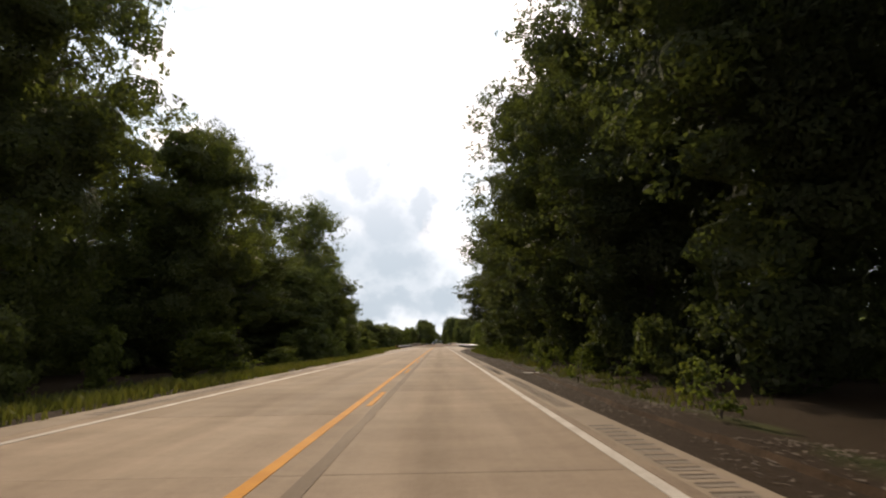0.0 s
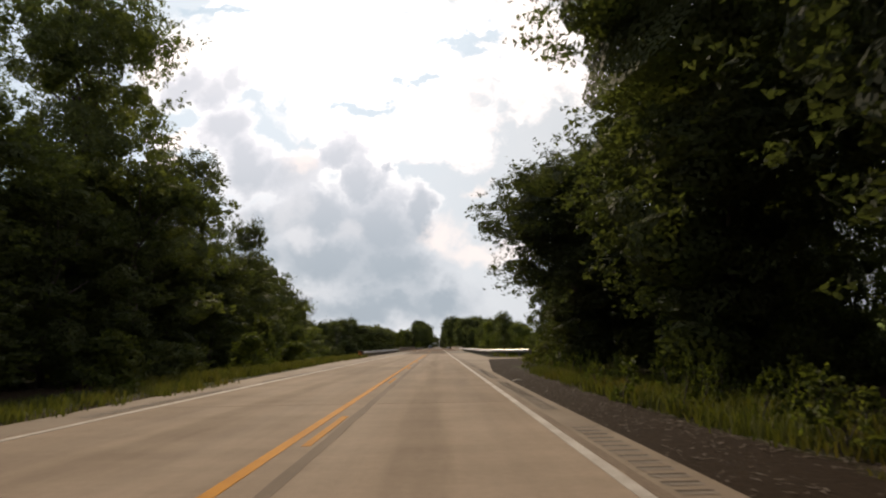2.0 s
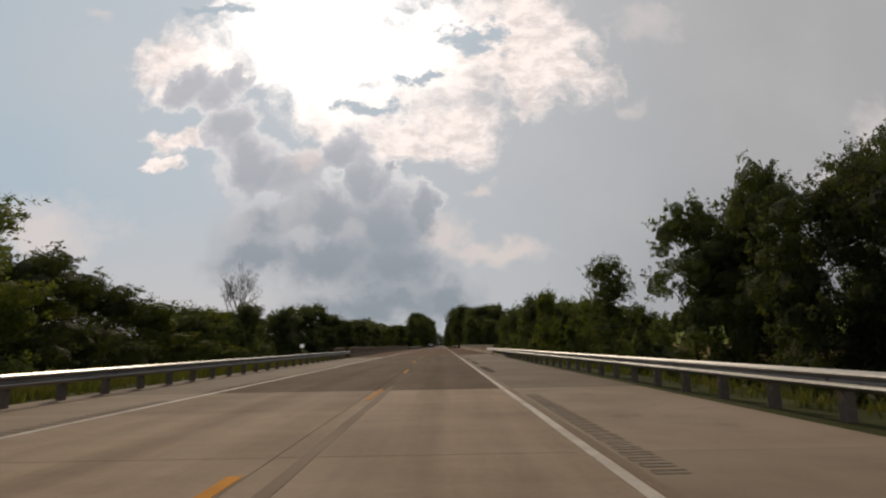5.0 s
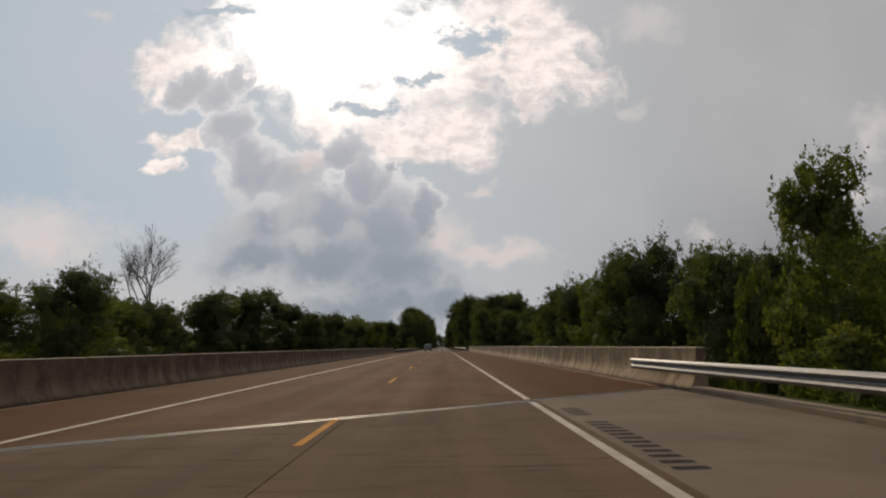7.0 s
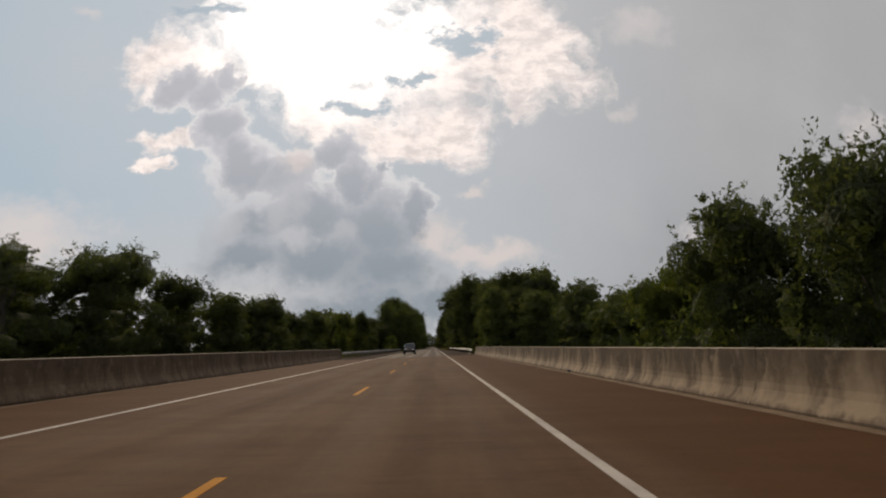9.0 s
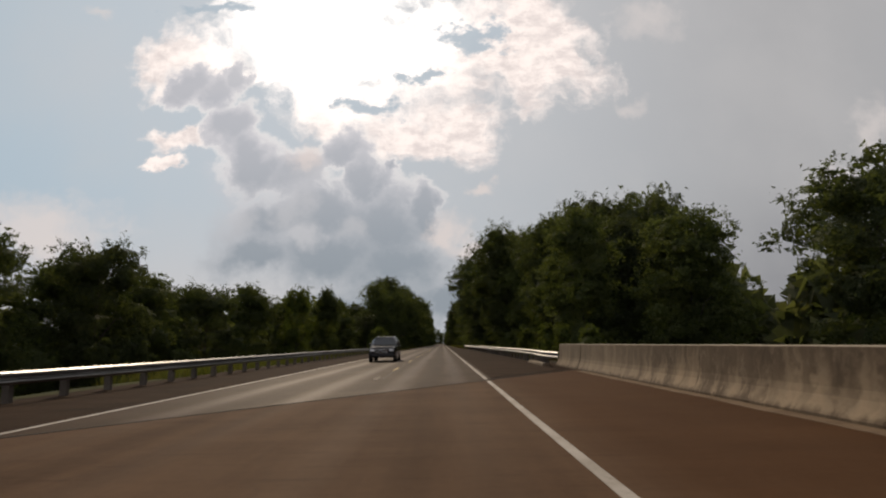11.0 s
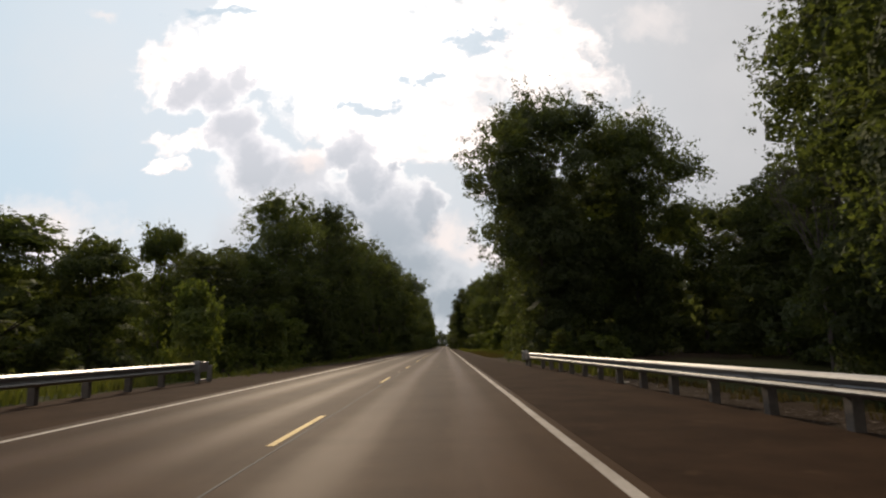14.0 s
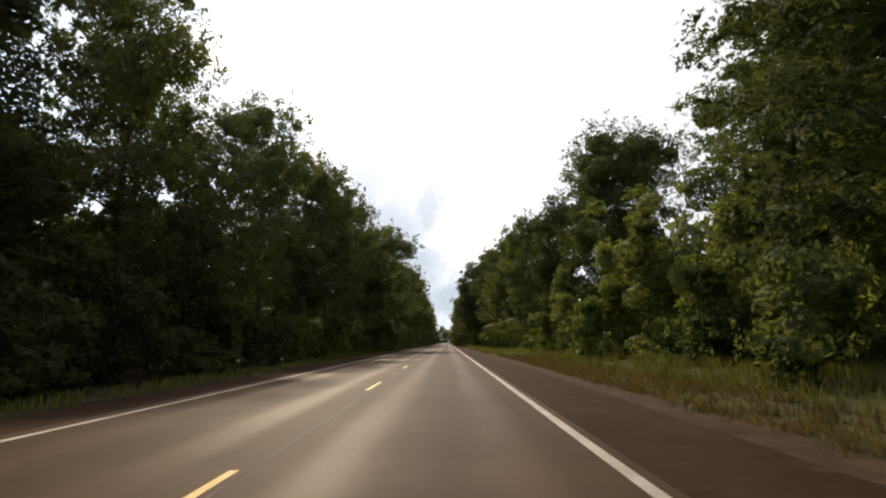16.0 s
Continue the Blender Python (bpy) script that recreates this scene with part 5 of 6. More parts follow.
# left, beyond the bridge
row(["tall_b", "tall_a"], [(-15.5, 411, 7.5, 3.4), (-15, 425, 15.8, 4.2), (-14.8, 432, 14.8, 4.2), (-15.5, 418, 9.0, 3.6), (-14.3, 441, 18.8, 4.6), (-14.4, 451, 19.5, 4.4), (-14.4, 458, 15.5, 4.2), (-13.4, 467, 19.5, 4.8), (-13.2, 478, 18.5, 4.9), (-13.0, 488, 21.0, 5.2), (-13.0, 501, 20.5, 5.4)])
row(["mid_a", "mid_b"], [(-17.5, 433, 9.5, 4.5), (-17.5, 446, 9.5, 5), (-17.5, 460, 10, 5), (-17.5, 474, 11, 5), (-17, 490, 13, 5), (-21, 426, 11, 5.5), (-20, 441, 10, 5.0), (-20, 450, 11, 5.5), (-21, 468, 12, 6)])
# the avenue that narrows in the distance
far_spots = random.Random(9)
for k in range(16):
    y = 514 + 19 * k
    for side, mid in ((-1, -14.0 if k < 3 else -10.8), (1, 11.6 if k < 3 else 8.6)):
        plant(far_spots.choice(["mid_a", "mid_b", "mid_b"]), mid + side * far_spots.uniform(-0.6, 1.5), y + far_spots.uniform(-3, 3), far_spots.uniform(18, 22.5), far_spots.uniform(5.6, 6.8), group="far avenue")


plant("mid_b", -9.8, 513, 19.8, 6.8, group="far avenue")
plant("mid_a", 8.2, 560, 20.5, 7.0, group="far avenue")


def far_woods(name, spots, label):
    rng = np.random.default_rng(40)
    V, F, tot = [], [], 0
    for x, y, h, r in spots:
        n = 620
        d = unit(rng, n)
        d[:, 2] = np.abs(d[:, 2])
        p = np.array([x, y, 0.0]) + d * np.array([r, r, h]) * rng.uniform(0.7, 1.05, n)[:, None]
        z = ground_height(p[:, 0], p[:, 1])
        p[:, 2] += z
        v, f = leaves_at(rng, p, d, 2.5, True)
        V.append(v)
        F.append(f + tot)
        tot += len(v)
    ob = new(name, mesh_from(name, np.concatenate(V), np.concatenate(F).tolist(), LEAF_HAZED))
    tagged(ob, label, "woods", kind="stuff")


rng = random.Random(3)
spots = []
for k in range(70):
    side = -1 if k % 2 else 1
    spots.append((side * rng.uniform(26, 60), 470 + 7.5 * k + rng.uniform(-6, 6), rng.uniform(15, 20), rng.uniform(6, 9)))
for k in range(26):
    spots.append((-70 - 9 * k + rng.uniform(-4, 4), 330 + rng.uniform(-15, 15), rng.uniform(10, 15), rng.uniform(7, 10)))
for k in range(26):
    spots.append((60 + 12 * k + rng.uniform(-4, 4), 470 + rng.uniform(-15, 15), rng.uniform(8, 13), rng.uniform(7, 10)))
for k in range(16):
    spots.append((-44 + rng.uniform(-8, 4), 372 + 9 * k, rng.uniform(9, 12), rng.uniform(6, 8)))
    spots.append((38 + rng.uniform(-4, 8), 392 + 8 * k, rng.uniform(9, 13), rng.uniform(6, 8)))
for k in range(14):
    spots.append((-60 + 9 * k + rng.uniform(-3, 3), 1230 + rng.uniform(-20, 20), rng.uniform(18, 26), rng.uniform(8, 12)))
for k in range(12):
    spots.append((-38 + rng.uniform(-5, 5), 14 + 10 * k, rng.uniform(8, 12), rng.uniform(5, 7)))
for k in range(22):
    spots.append((-62 + rng.uniform(-8, 8) - 0.03 * k * k, 130 + 12 * k, rng.uniform(10, 13.5), rng.uniform(6, 8)))
for k in range(18):
    spots.append((36 + rng.uniform(-4, 6), 232 + 10 * k, rng.uniform(9, 10.5) + 0.02 * k * k, rng.uniform(5, 6.5)))
far_woods("far_woods", spots, "distant belt of dark broadleaf woods")


# ======== bare tree ========
def bare_tree(x, y, top, seed, reach, stems=5):
    """A fan of stems from low down, each forking again and again into fine twigs."""
    z = float(ground_height(np.array(float(x)), np.array(float(y))))
    t = thing("dead_tree", x, y, z, "leafless dead tree rising above the woods", "tree")
    rng = random.Random(seed)
    h = top - z
    verts, faces = [], []

    def twig(a, b, r0, r1, n):
        way = (b - a).normalized()
        side = way.orthogonal().normalized()
        other = way.cross(side)
        o = len(verts)
        for p, r in ((a, r0), (b, r1)):
            for i in range(n):
                k = 2 * math.pi * i / n
                verts.append(p + (side * math.cos(k) + other * math.sin(k)) * r)
        for i in range(n):
            faces.append((o + i, o + (i + 1) % n, o + n + (i + 1) % n, o + n + i))

    def grow(a, way, length, r, level):
        way = (way + Vector((rng.uniform(-1, 1), rng.uniform(-1, 1), 0)) * 0.42 + Vector((0, 0, 0.06))).normalized()
        b = a + way * length
        twig(a, b, r, r * 0.78, 6 if level < 2 else 3)
        if level >= 7:
            return
        grow(b, way, length * rng.uniform(0.74, 0.90), r * 0.74, level + 1)
        for _ in range(rng.choice((1, 1, 2))):
            turn = Vector((rng.uniform(-1, 1), rng.uniform(-1, 1), rng.uniform(-0.2, 0.5))).normalized() * rng.uniform(0.75, 1.3)
            grow(b, (way + turn).normalized(), length * rng.uniform(0.55, 0.85), r * 0.60, level + 1)

    foot = Vector((0, 0, -0.5))
    fork = Vector((0, 0, 0.34 * h))
    twig(foot, fork, 0.016 * h, 0.012 * h, 8)
    for i in range(stems):
        turn = 2 * math.pi * i / stems + rng.uniform(-0.4, 0.4)
        lean = rng.uniform(0.20, 0.62)
        way = Vector((math.cos(turn) * lean, math.sin(turn) * lean, 1.0)).normalized()
        grow(fork - Vector((0, 0, rng.uniform(0.0, 0.08) * h)), way, h * rng.uniform(0.12, 0.16), 0.0085 * h, 0)
    v = np.array([p[:] for p in verts])
    far_out = np.percentile(np.abs(v[:, :2]).max(1), 97)
    v *= np.array([reach * h / far_out, reach * h / far_out, h / v[:, 2].max()])
    child("trunk", mesh_from("trunk", v, faces, DEAD_WOOD), t)


bare_tree(-59.4, 300.0, 27.4, 4, 0.235, 4)
bare_tree(-43, 297.0, 12.5, 8, 0.12, 3)
bare_tree(16.6, 397.0, 10.8, 12, 0.16, 4)

# ======== bushes, weeds, vines ========
shrubs = random.Random(21)
for k in range(16):
    plant(shrubs.choice(["bush_a", "bush_b"]), -12.2 + shrubs.uniform(-1.4, 1.0), 8 + 6.6 * k + shrubs.uniform(-2.5, 2.5), shrubs.uniform(1.0, 3.6), shrubs.uniform(0.9, 2.2), "bush", "bushes at the wood's edge")
for k in range(7):
    plant(shrubs.choice(["bush_b", "bush_a"]), 6.9 + shrubs.uniform(-0.3, 0.9), 6 + 10.5 * k + shrubs.uniform(-2, 2), shrubs.uniform(0.9, 2.0), shrubs.uniform(0.7, 1.2), "bush", "bushes at the wood's edge")
for k in range(22):
    plant("weed", 4.9 + shrubs.uniform(-0.5, 0.9), 6 + 2.9 * k + shrubs.uniform(-1.2, 1.2), shrubs.uniform(0.35, 1.0), shrubs.uniform(0.3, 0.65), "weeds", "roadside weeds")
for k in range(26):
    plant("weed", shrubs.uniform(4.9, 8.2), 61 + 0.9 * k + shrubs.uniform(-0.6, 0.6), shrubs.uniform(0.5, 1.05), shrubs.uniform(0.35, 0.6), "weeds", "roadside weeds")
# the ragged lip of turned soil and grit beyond the bare strip
verts, faces = [], []
for k, y in enumerate(np.arange(2.0, 58.0, 0.35)):
    x = float(np.interp(y, [2, 10, 30, 46, 58], [3.65, 3.45, 3.95, 5.6, 6.3])) + 0.12 * noise.noise(Vector((y * 0.5, 3.0, 0)))
    z = float(ground_height(np.array(x), np.array(y)))
    w, h = 0.10 + 0.06 * noise.noise(Vector((y * 1.9, 1, 0))), 0.075 + 0.045 * noise.noise(Vector((y * 2.7, 8, 0)))
    verts += [(x - w, y, z - 0.02), (x - 0.3 * w, y, z + h), (x + 0.5 * w, y, z + 0.7 * h), (x + w, y, z - 0.02)]
    if k:
        o = 4 * k
        faces += [(o - 4 + i, o - 3 + i, o + 1 + i, o + i) for i in range(3)]
tagged(new("soil_lip", mesh_from("soil_lip", verts, faces, BARE_SOIL)), "low ragged lip of grit and turned soil beside the pavement", "soil", kind="structure")
for k in range(30):
    plant("bush_a" if k % 3 else "bush_b", 9.0 + shrubs.uniform(-0.9, 2.6), 417 + 2.4 * k + shrubs.uniform(-1, 1), shrubs.uniform(1.8, 4.6), shrubs.uniform(1.2, 2.0), "bush", "vine-covered bushes")
for x, y, h, r in ((11.0, 447, 6.5, 1.5), (13.2, 452, 7.2, 1.6), (10.6, 462, 7.5, 1.6), (12.0, 440, 5.5, 1.6), (11.0, 478, 8.0, 1.7), (14.0, 445, 8.0, 1.4), (12.2, 457, 6.6, 1.5), (10.2, 452, 4.6, 1.5), (9.4, 470, 4.8, 1.6)):
    plant("vine", x, y, h, r, group="vine columns")
plant("vine_cap", 9.8, 453, 8.9, 2.3, group="vine columns")
for x, y, h, r in ((7.2, 406, 2.0, 1.2), (8.6, 404.5, 1.8, 1.4), (7.6, 398, 1.5, 1.0), (8.4, 336, 2.6, 1.2), (8.6, 331, 2.2, 1.0), (8.2, 345, 2.4, 1.0), (8.0, 322, 2.0, 1.1)):
    plant("bush_a", x, y, h, r, "bush", "bushes behind the guardrail")
for k in range(24):
    plant(shrubs.choice(["bush_b", "bush_a", "bush_b"]), -11.6 + shrubs.uniform(-1.4, 0.6), 399 + 5.0 * k + shrubs.uniform(-1, 1), shrubs.uniform(2.0, 4.5), shrubs.uniform(1.6, 2.4), "bush", "bushes at the wood's edge")
for x, y, h, r in ((12, 198, 1.2, 1.4), (11.6, 202, 1.6, 1.4), (15.2, 210, 3.2, 1.8), (18.6, 213, 4.4, 2.2), (21.0, 212.5, 3.6, 2.0), (16.6, 216, 4.8, 1.7)):
    plant("bush_a", x, y, h, r, "bush", "bushes below the bank")
for x, y, h, r in ((11.8, 341, 4.6, 1.2), (10.8, 352, 6.0, 1.2), (10.4, 362, 5.2, 1.1), (10.0, 378, 6.5, 1.3)):
    plant("sapling", x, y, h, r, group="young trees")
plant("bush_a", -9.9, 192.6, 1.25, 0.55, "bush", "bushes behind the guardrail", "small bright green bush growing by the barrier end")
plant("vine", -11.2, 64.5, 4.3, 1.0, group="vine columns")


# ======== grass ========
def grass(name, x0, x1, y0, y1, count, tall, mat, label, seed):
    rng = np.random.default_rng(seed)
    clump = np.stack([rng.uniform(x0, x1, count // 14), rng.uniform(y0, y1, count // 14)], 1)
    c = clump[rng.integers(len(clump), size=count)] + rng.normal(size=(count, 2)) * 0.14
    z = ground_height(c[:, 0], c[:, 1])
    h = tall * rng.uniform(0.4, 1.15, count)
    turn = rng.uniform(0, 2 * np.pi, count)
    w = 0.010 + 0.012 * rng.uniform(0, 1, count)
    side = np.stack([np.cos(turn) * w, np.sin(turn) * w, np.zeros(count)], 1)
    foot = np.stack([c[:, 0], c[:, 1], z - 0.02], 1)
    bend = rng.normal(size=(count, 2)) * 0.28 * h[:, None]
    mid = foot + np.stack([bend[:, 0] * 0.35, bend[:, 1] * 0.35, h * 0.6], 1)
    tip = foot + np.stack([bend[:, 0], bend[:, 1], h], 1)
    v = np.stack([foot - side, foot + side, mid + side * 0.8, mid - side * 0.8, tip], 1).reshape(-1, 3)
    i = 5 * np.arange(count)[:, None]
    faces = (i + np.array([0, 1, 2, 3])).tolist() + (i + np.array([3, 2, 4])).tolist()
    tagged(new(name, mesh_from(name, v, faces, mat)), label, "grass", kind="stuff")


for x, y, h, r in ((8.2, 94.0, 2.2, 1.3), (9.8, 92.0, 2.8, 1.6), (9.0, 97.5, 1.6, 1.1), (10.6, 98.5, 1.5, 1.2), (11.6, 95.0, 3.6, 1.8), (7.4, 90.5, 1.4, 1.0)):
    plant("bush_a", x, y, h, r, "bush", "bushes at the wood's edge")
grass("grass", -11.8, -7.0, 0, 75, 18000, 0.34, GRASS, "uncut green grass on the verge", 1)
grass("grass", -13.5, -8.6, 75, 122, 14000, 0.55, GRASS, "tall green and yellow grass on the verge", 2)
grass("grass", -13.0, -9.9, 122, 190, 10000, 0.55, GRASS, "tall grass behind the guardrail", 3)
grass("grass", 4.4, 7.0, 12, 62, 3000, 0.24, GRASS, "sparse grass under the trees", 4)
grass("grass", 4.5, 8.5, 60, 80, 9000, 0.42, GRASS, "tall seeding grass under the trees", 5)
grass("grass", 6.8, 9.5, 80, 99, 7000, 0.5, GRASS, "tall seeding grass under the trees", 15)
grass("grass", 6.9, 11.5, 121, 190, 8000, 0.36, GRASS, "yellow-green grass behind the guardrail", 6)
grass("grass", 8.0, 15.0, 113.4, 122, 5200, 0.34, GRASS, "yellow-green grass behind the guardrail", 61)
grass("grass", 8.9, 11.2, 101.2, 104.6, 2600, 0.62, GRASS, "tall seeding grass beside the entrance", 62)
grass("grass", -13.5, -10.2, 316, 396, 12000, 0.60, GRASS, "tall grass behind the guardrail", 7)
grass("grass", 6.6, 9.0, 330, 396, 5500, 0.22, GRASS_DRY, "dry grass behind the guardrail", 8)
grass("grass", 4.5, 6.9, 430, 475, 11000, 0.22, GRASS_DRY, "short dry brownish grass along the soil", 9)
grass("grass", 6.4, 9.8, 428, 470, 8000, 0.42, GRASS, "tall mixed grass and weeds on the verge", 19)
grass("grass", 6.2, 9.0, 394, 430, 8000, 0.40, GRASS, "tall seeding grass on the verge", 20)
grass("grass", -10.5, -7.9, 398, 470, 3500, 0.35, GRASS, "short grass in the shade of the trees", 10)
grass("grass", 4.2, 8.5, 470, 640, 8000, 0.55, GRASS, "grass along the far verge", 11)
grass("grass", -11.0, -7.8, 470, 640, 5000, 0.55, GRASS, "grass along the far verge", 12)


def fallen(name, x0, x1, y0, y1, count, label, seed):
    """Dead leaves and twigs lying on the soil."""
    rng = np.random.default_rng(seed)
    x, y = x0 + (x1 - x0) * rng.beta(1.6, 1.2, count), rng.uniform(y0, y1, count)
    p = np.stack([x, y, ground_height(x, y) + 0.012], 1)
    a = unit(rng, count) * np.array([1, 1, 0.25]) * rng.uniform(0.03, 0.085, count)[:, None]
    b = np.cross(a, np.array([0, 0, 1.0])) * rng.uniform(0.15, 0.6, count)[:, None]
    v, f = darts(p, a, b)
    tagged(new(name, mesh_from(name, v, f.tolist(), LITTER)), label, "leaf litter", kind="stuff")


fallen("leaf_litter", 2.75, 5.2, 2, 84, 9000, "dead leaves and twigs scattered on the soil", 31)
def crumbs(name, count, label, seed):
    """Broken asphalt and gravel lying along the overlay's edge beside the second joint."""
    rng = np.random.default_rng(seed)
    x = 2.1 + 3.7 * rng.beta(1.0, 1.3, count)
    y = joint_b(x) + 0.85 + rng.normal(size=count) * 0.13
    size = rng.uniform(0.008, 0.028, count)
    corners = np.array([(1, 0, 0), (-0.4, 0.9, 0), (-0.5, -0.8, 0), (0, 0, 0.8)])
    turn = rng.uniform(0, 6.28, count)
    v = corners[None] * size[:, None, None]
    v = np.stack([v[..., 0] * np.cos(turn)[:, None] - v[..., 1] * np.sin(turn)[:, None] + x[:, None], v[..., 0] * np.sin(turn)[:, None] + v[..., 1] * np.cos(turn)[:, None] + y[:, None], v[..., 2] + 0.001], -1)
    f = np.array([(0, 1, 3), (1, 2, 3), (2, 0, 3)])[None] + 4 * np.arange(count)[:, None, None]
    tagged(new(name, mesh_from(name, v.reshape(-1, 3), f.reshape(-1, 3).tolist(), LITTER)), label, "gravel", kind="stuff")


crumbs("gravel", 700, "crumbled asphalt and gravel beside the expansion joint", 77)
fallen("leaf_litter", 5.9, 6.9, 322, 400, 5000, "dead leaves and grit under the guardrail", 34)
fallen("leaf_litter", 3.9, 6.4, 404, 475, 6000, "dead leaves and twigs along the pavement's edge", 32)
fallen("leaf_litter", -9.5, -7.3, 400, 475, 4000, "dead leaves under the roadside trees", 33)


# ======== stones and litter ========
def stone_mesh(seed, size):
    bm = bmesh.new()
    bmesh.ops.create_icosphere(bm, subdivisions=1, radius=size)
    r = random.Random(seed)
    for v in bm.verts:
        v.co = Vector((v.co.x * r.uniform(0.7, 1.2), v.co.y * r.uniform(0.7, 1.2), v.co.z * r.uniform(0.45, 0.75)))
    return mesh_of("stone", bm, STONE)


stones = [stone_mesh(s, 0.085) for s in range(6)]
for k in range(60):
    ob = tagged(new("stone", stones[k % 6]), "broken grey stone on the bare soil", "stone", "stones by the entrance")
    x, y = 8.3 + shrubs.uniform(-1.2, 1.6), 102.6 + shrubs.uniform(-1.4, 1.6)
    ob.matrix_basis = pose(x, y, float(ground_height(np.array(x), np.array(y))) + 0.03, 0, 0, shrubs.uniform(0, 360)) @ Matrix.Scale(shrubs.uniform(0.5, 1.4), 4)
for x, y, w in ((3.62, 22.5, 0.30), (3.0, 73.0, 0.16), (5.9, 391.0, 0.2)):
    bm = bmesh.new()
    bmesh.ops.create_grid(bm, x_segments=5, y_segments=3, size=w)
    for v in bm.verts:
        v.co = Vector((v.co.x, v.co.y * 0.45, 0.05 * noise.noise(v.co * 9 + Vector((x, 0, 0))) + 0.05))
    bmesh.ops.solidify(bm, geom=bm.faces[:], thickness=0.008)
    ob = tagged(new("litter", mesh_of("litter", bm, WHITE_PAINT)), "crumpled pale scrap of litter on the soil", "litter")
    ob.location = (x, y, float(ground_height(np.array(x), np.array(y))))


# ======== oncoming car ========
PAINT = mottled("black car paint", (0.012, 0.012, 0.014), (0.02, 0.02, 0.022), 2.0, 8.0, 0.18, 0.02, 0.001)
GLASS = mottled("dark car glass", (0.02, 0.022, 0.025), (0.03, 0.032, 0.035), 2.0, 8.0, 0.05, 0.0, 0.001, spec=0.8)
RUBBER = mottled("tyre rubber", (0.012, 0.012, 0.012), (0.03, 0.03, 0.03), 4.0, 30.0, 0.85)
CHROME = mottled("chrome", (0.6, 0.6, 0.6), (0.75, 0.75, 0.75), 2.0, 8.0, 0.12, 0.0, 0.001, metal=1.0)
LAMP = mottled("headlamp lens", (0.75, 0.76, 0.78), (0.85, 0.86, 0.88), 4.0, 20.0, 0.08)


def loft(bm, sections):
    """Skin closed outlines, one after the other."""
    rings = [[bm.verts.new(p) for p in s] for s in sections]
    n = len(rings[0])
    for a, b in zip(rings, rings[1:]):
        for i in range(n):
            bm.faces.new((a[i], a[(i + 1) % n], b[(i + 1) % n], b[i]))
    bm.faces.new(rings[0][::-1])
    bm.faces.new(rings[-1])


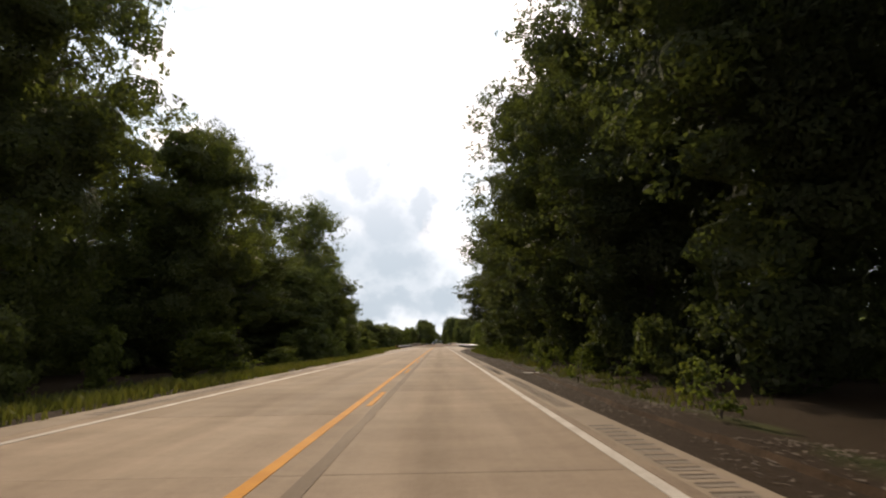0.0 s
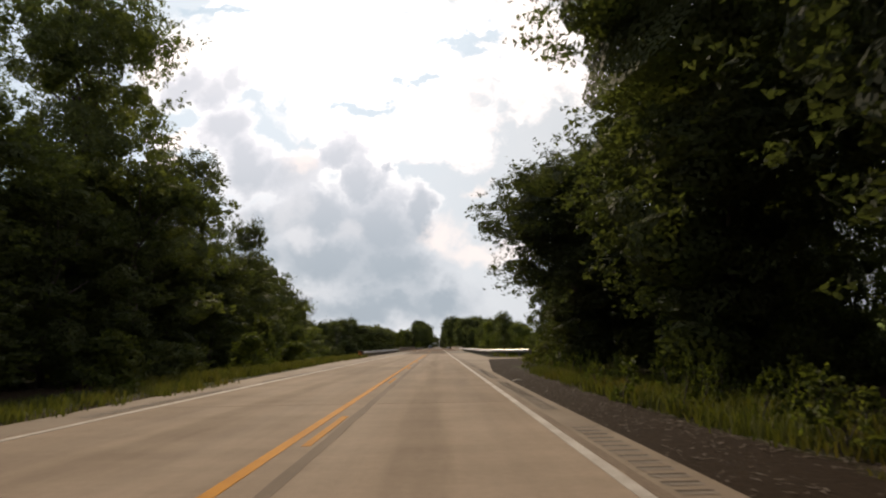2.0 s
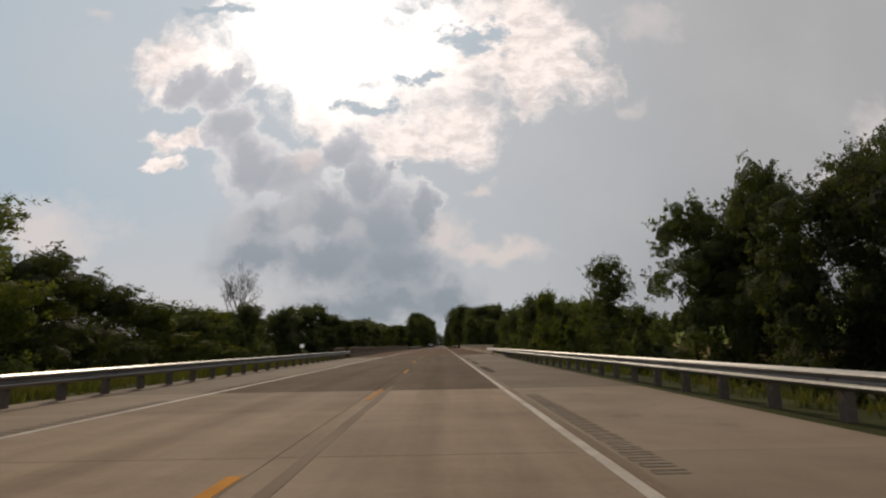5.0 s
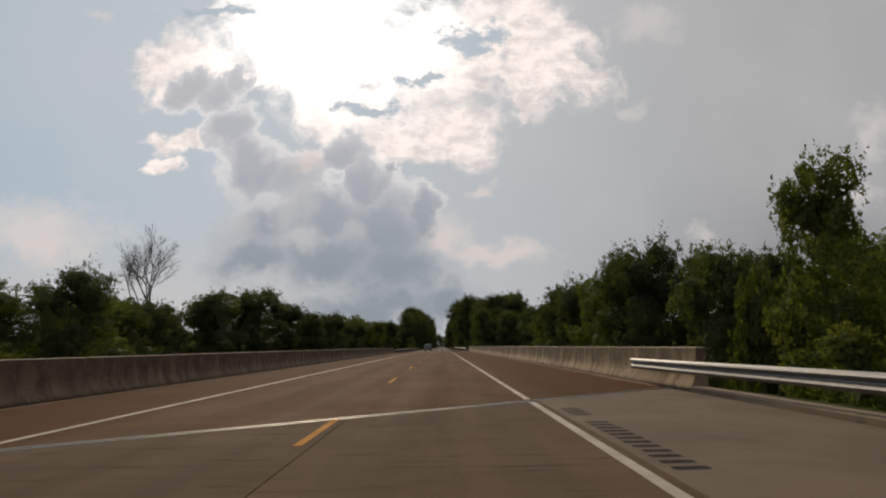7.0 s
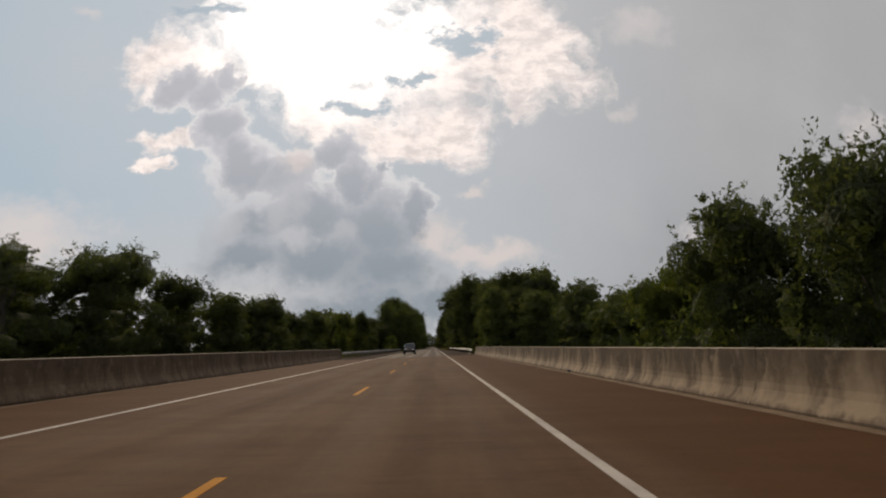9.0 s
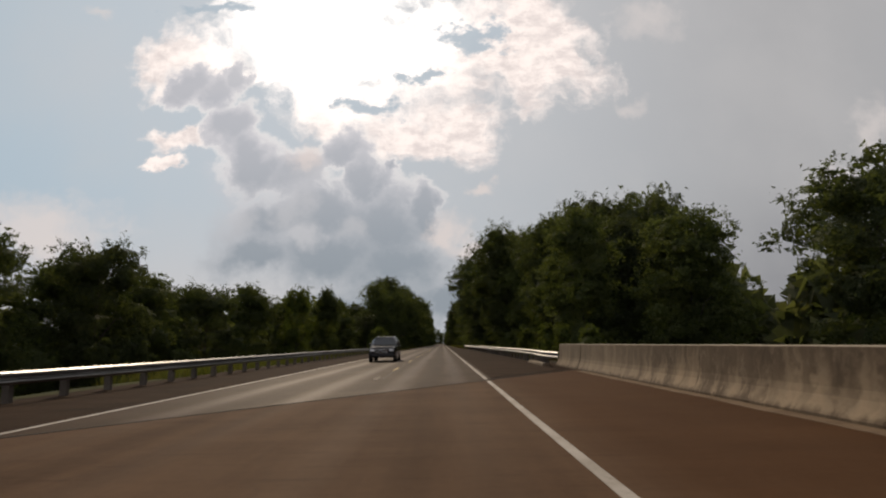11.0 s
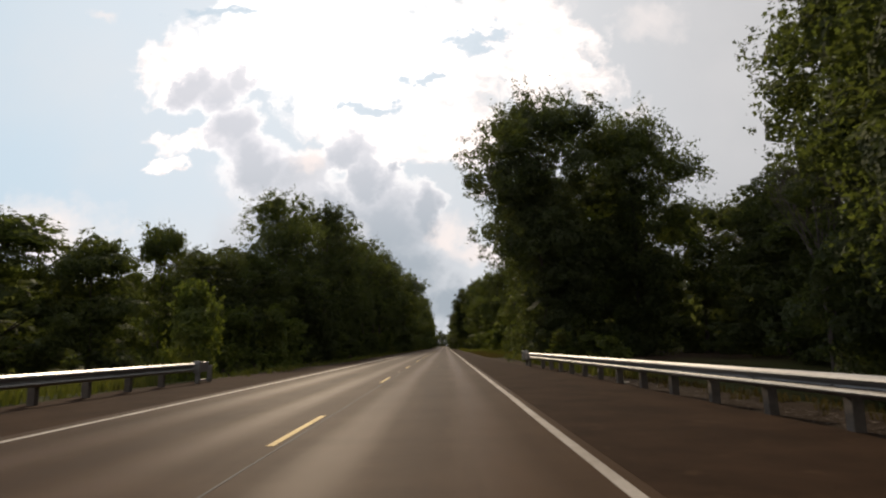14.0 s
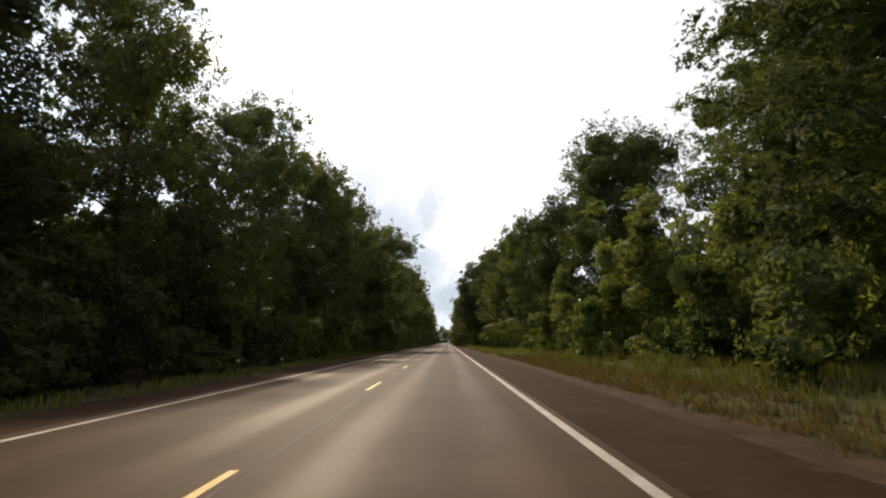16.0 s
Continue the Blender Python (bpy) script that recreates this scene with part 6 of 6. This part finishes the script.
def suv(x, y):
    """Nose towards -y."""
    car = thing("car", x, y, 0, "black sport utility car with lit headlamps in the oncoming lane", "car")

    def ring(yy, w0, w1, z0, z1):
        m = z0 + (z1 - z0) * 0.55
        return [(-w0, yy, z0), (w0, yy, z0), (w0 + 0.03, yy, m), (w1, yy, z1 - 0.06), (w1 - 0.10, yy, z1), (-w1 + 0.10, yy, z1), (-w1, yy, z1 - 0.06), (-w0 - 0.03, yy, m)]

    bm = bmesh.new()
    loft(bm, [ring(0.0, 0.78, 0.74, 0.42, 0.86), ring(0.12, 0.90, 0.86, 0.30, 1.00), ring(0.9, 0.95, 0.90, 0.28, 1.08), ring(1.35, 0.96, 0.92, 0.28, 1.12), ring(3.0, 0.96, 0.93, 0.28, 1.14), ring(4.5, 0.95, 0.92, 0.30, 1.14), ring(4.8, 0.90, 0.86, 0.42, 1.08)])
    part("body", bm, PAINT, car, smooth=False)
    bm = bmesh.new()
    loft(bm, [ring(1.25, 0.88, 0.80, 1.08, 1.16), ring(2.05, 0.88, 0.70, 1.08, 1.72), ring(3.2, 0.88, 0.70, 1.08, 1.78), ring(4.3, 0.88, 0.70, 1.08, 1.72), ring(4.7, 0.86, 0.74, 1.08, 1.22)])
    part("cabin", bm, PAINT, car)
    bm = bmesh.new()
    v = [bm.verts.new(p) for p in ((-0.76, 1.34, 1.20), (0.76, 1.34, 1.20), (0.64, 1.98, 1.68), (-0.64, 1.98, 1.68))]
    bm.faces.new(v)
    bmesh.ops.solidify(bm, geom=bm.faces[:], thickness=0.02)
    part("windscreen", bm, GLASS, car)
    for s in (-1, 1):
        for y0, y1 in ((1.75, 2.75), (2.85, 3.85)):
            bm = bmesh.new()
            vs = [bm.verts.new(p) for p in ((s * 0.905, y0, 1.16), (s * 0.905, y1, 1.16), (s * 0.745, y1, 1.66), (s * 0.745, y0 + (0.35 if y0 < 2 else 0), 1.66))]
            bm.faces.new(vs)
            bmesh.ops.solidify(bm, geom=bm.faces[:], thickness=0.02)
            part("side_window", bm, GLASS, car)
        bm = bmesh.new()
        box(bm, s * 0.98 - 0.11, s * 0.98 + 0.11, 1.58, 1.70, 1.12, 1.30, 0.03)
        part("mirror", bm, PAINT, car)
        bm = bmesh.new()
        box(bm, s * 0.66 - 0.15, s * 0.66 + 0.15, -0.012, 0.06, 0.74, 0.88, 0.02)
        part("headlamp", bm, LAMP, car)
        for yy in (0.95, 3.85):
            bm = bmesh.new()
            rod(bm, (s * 0.74, yy, 0.37), (s * 0.98, yy, 0.37), 0.37, 0.37, 24)
            wheel = part("wheel", bm, RUBBER, car)
            bm = bmesh.new()
            rod(bm, (s * 0.96, yy, 0.37), (s * 0.995, yy, 0.37), 0.24, 0.22, 16)
            part("rim", bm, CHROME, wheel)
        bm = bmesh.new()
        rod(bm, (s * 0.60, 2.1, 1.80), (s * 0.60, 4.1, 1.80), 0.02, 0.02, 8)
        part("roof_rack", bm, CHROME, car)
    bm = bmesh.new()
    for k in range(4):
        box(bm, -0.42, 0.42, -0.02, 0.03, 0.62 + 0.07 * k, 0.65 + 0.07 * k, 0.006)
    part("grille", bm, CHROME, car)
    bm = bmesh.new()
    box(bm, -0.86, 0.86, -0.06, 0.10, 0.36, 0.54, 0.04)
    part("bumper", bm, PAINT, car)
    return car


suv(-3.75, 332.2)


# ======== concrete slabs, last ========
lane_meshes = {}
SLAB = 4.6
for k in range(-3, 41):
    y = 0.9 + SLAB * k
    old = y > 148
    for nm, x0, x1 in (("slab", -6.12, -1.655), ("slab", -1.645, 2.06)):
        nm += str(old)
        if nm + str(x0) not in lane_meshes:
            gap = 0.008 if old else 0.003
            lane_meshes[nm + str(x0)] = slab_mesh("slab", [(x0, gap), (x1, gap), (x1, SLAB - gap), (x0, SLAB - gap)], 0.0, 0.05, CONCRETE_OLD if old else CONCRETE, 0.004)
        ob = child("slab", lane_meshes[nm + str(x0)], road)
        ob.location = (0, y, random.uniform(-0.003, 0.0))
    for inner, edge in ((2.07, pave_r), (-6.13, pave_l)):
        a, b = edge(y), edge(y + SLAB)
        pts = [(inner, 0.002), (a, 0.002), (b, SLAB - 0.002), (inner, SLAB - 0.002)] if inner > 0 else [(a, 0.002), (inner, 0.002), (inner, SLAB - 0.002), (b, SLAB - 0.002)]
        ob = child("shoulder_slab", slab_mesh("shoulder_slab", pts, 0.0, 0.12, SHOULDER_OLD if old else SHOULDER, 0.003), road)
        ob.location = (0, y, random.uniform(-0.004, -0.001))
top = 0.9 + SLAB * 41
for x0, x1, mat in ((-9.9, -6.13, SHOULDER_OLD), (-6.12, -1.655, CONCRETE_OLD), (-1.645, 2.06, CONCRETE_OLD), (2.07, 6.0, SHOULDER_OLD)):
    pts = [(x0, top + 0.006), (x1, top + 0.006), (x1, joint_a(x1) - 0.13), (x0, joint_a(x0) - 0.13)]
    if pts[3][1] <= pts[0][1]:
        continue
    child("approach_slab", slab_mesh("approach_slab", pts, -0.001, 0.05, mat, 0.008), road)
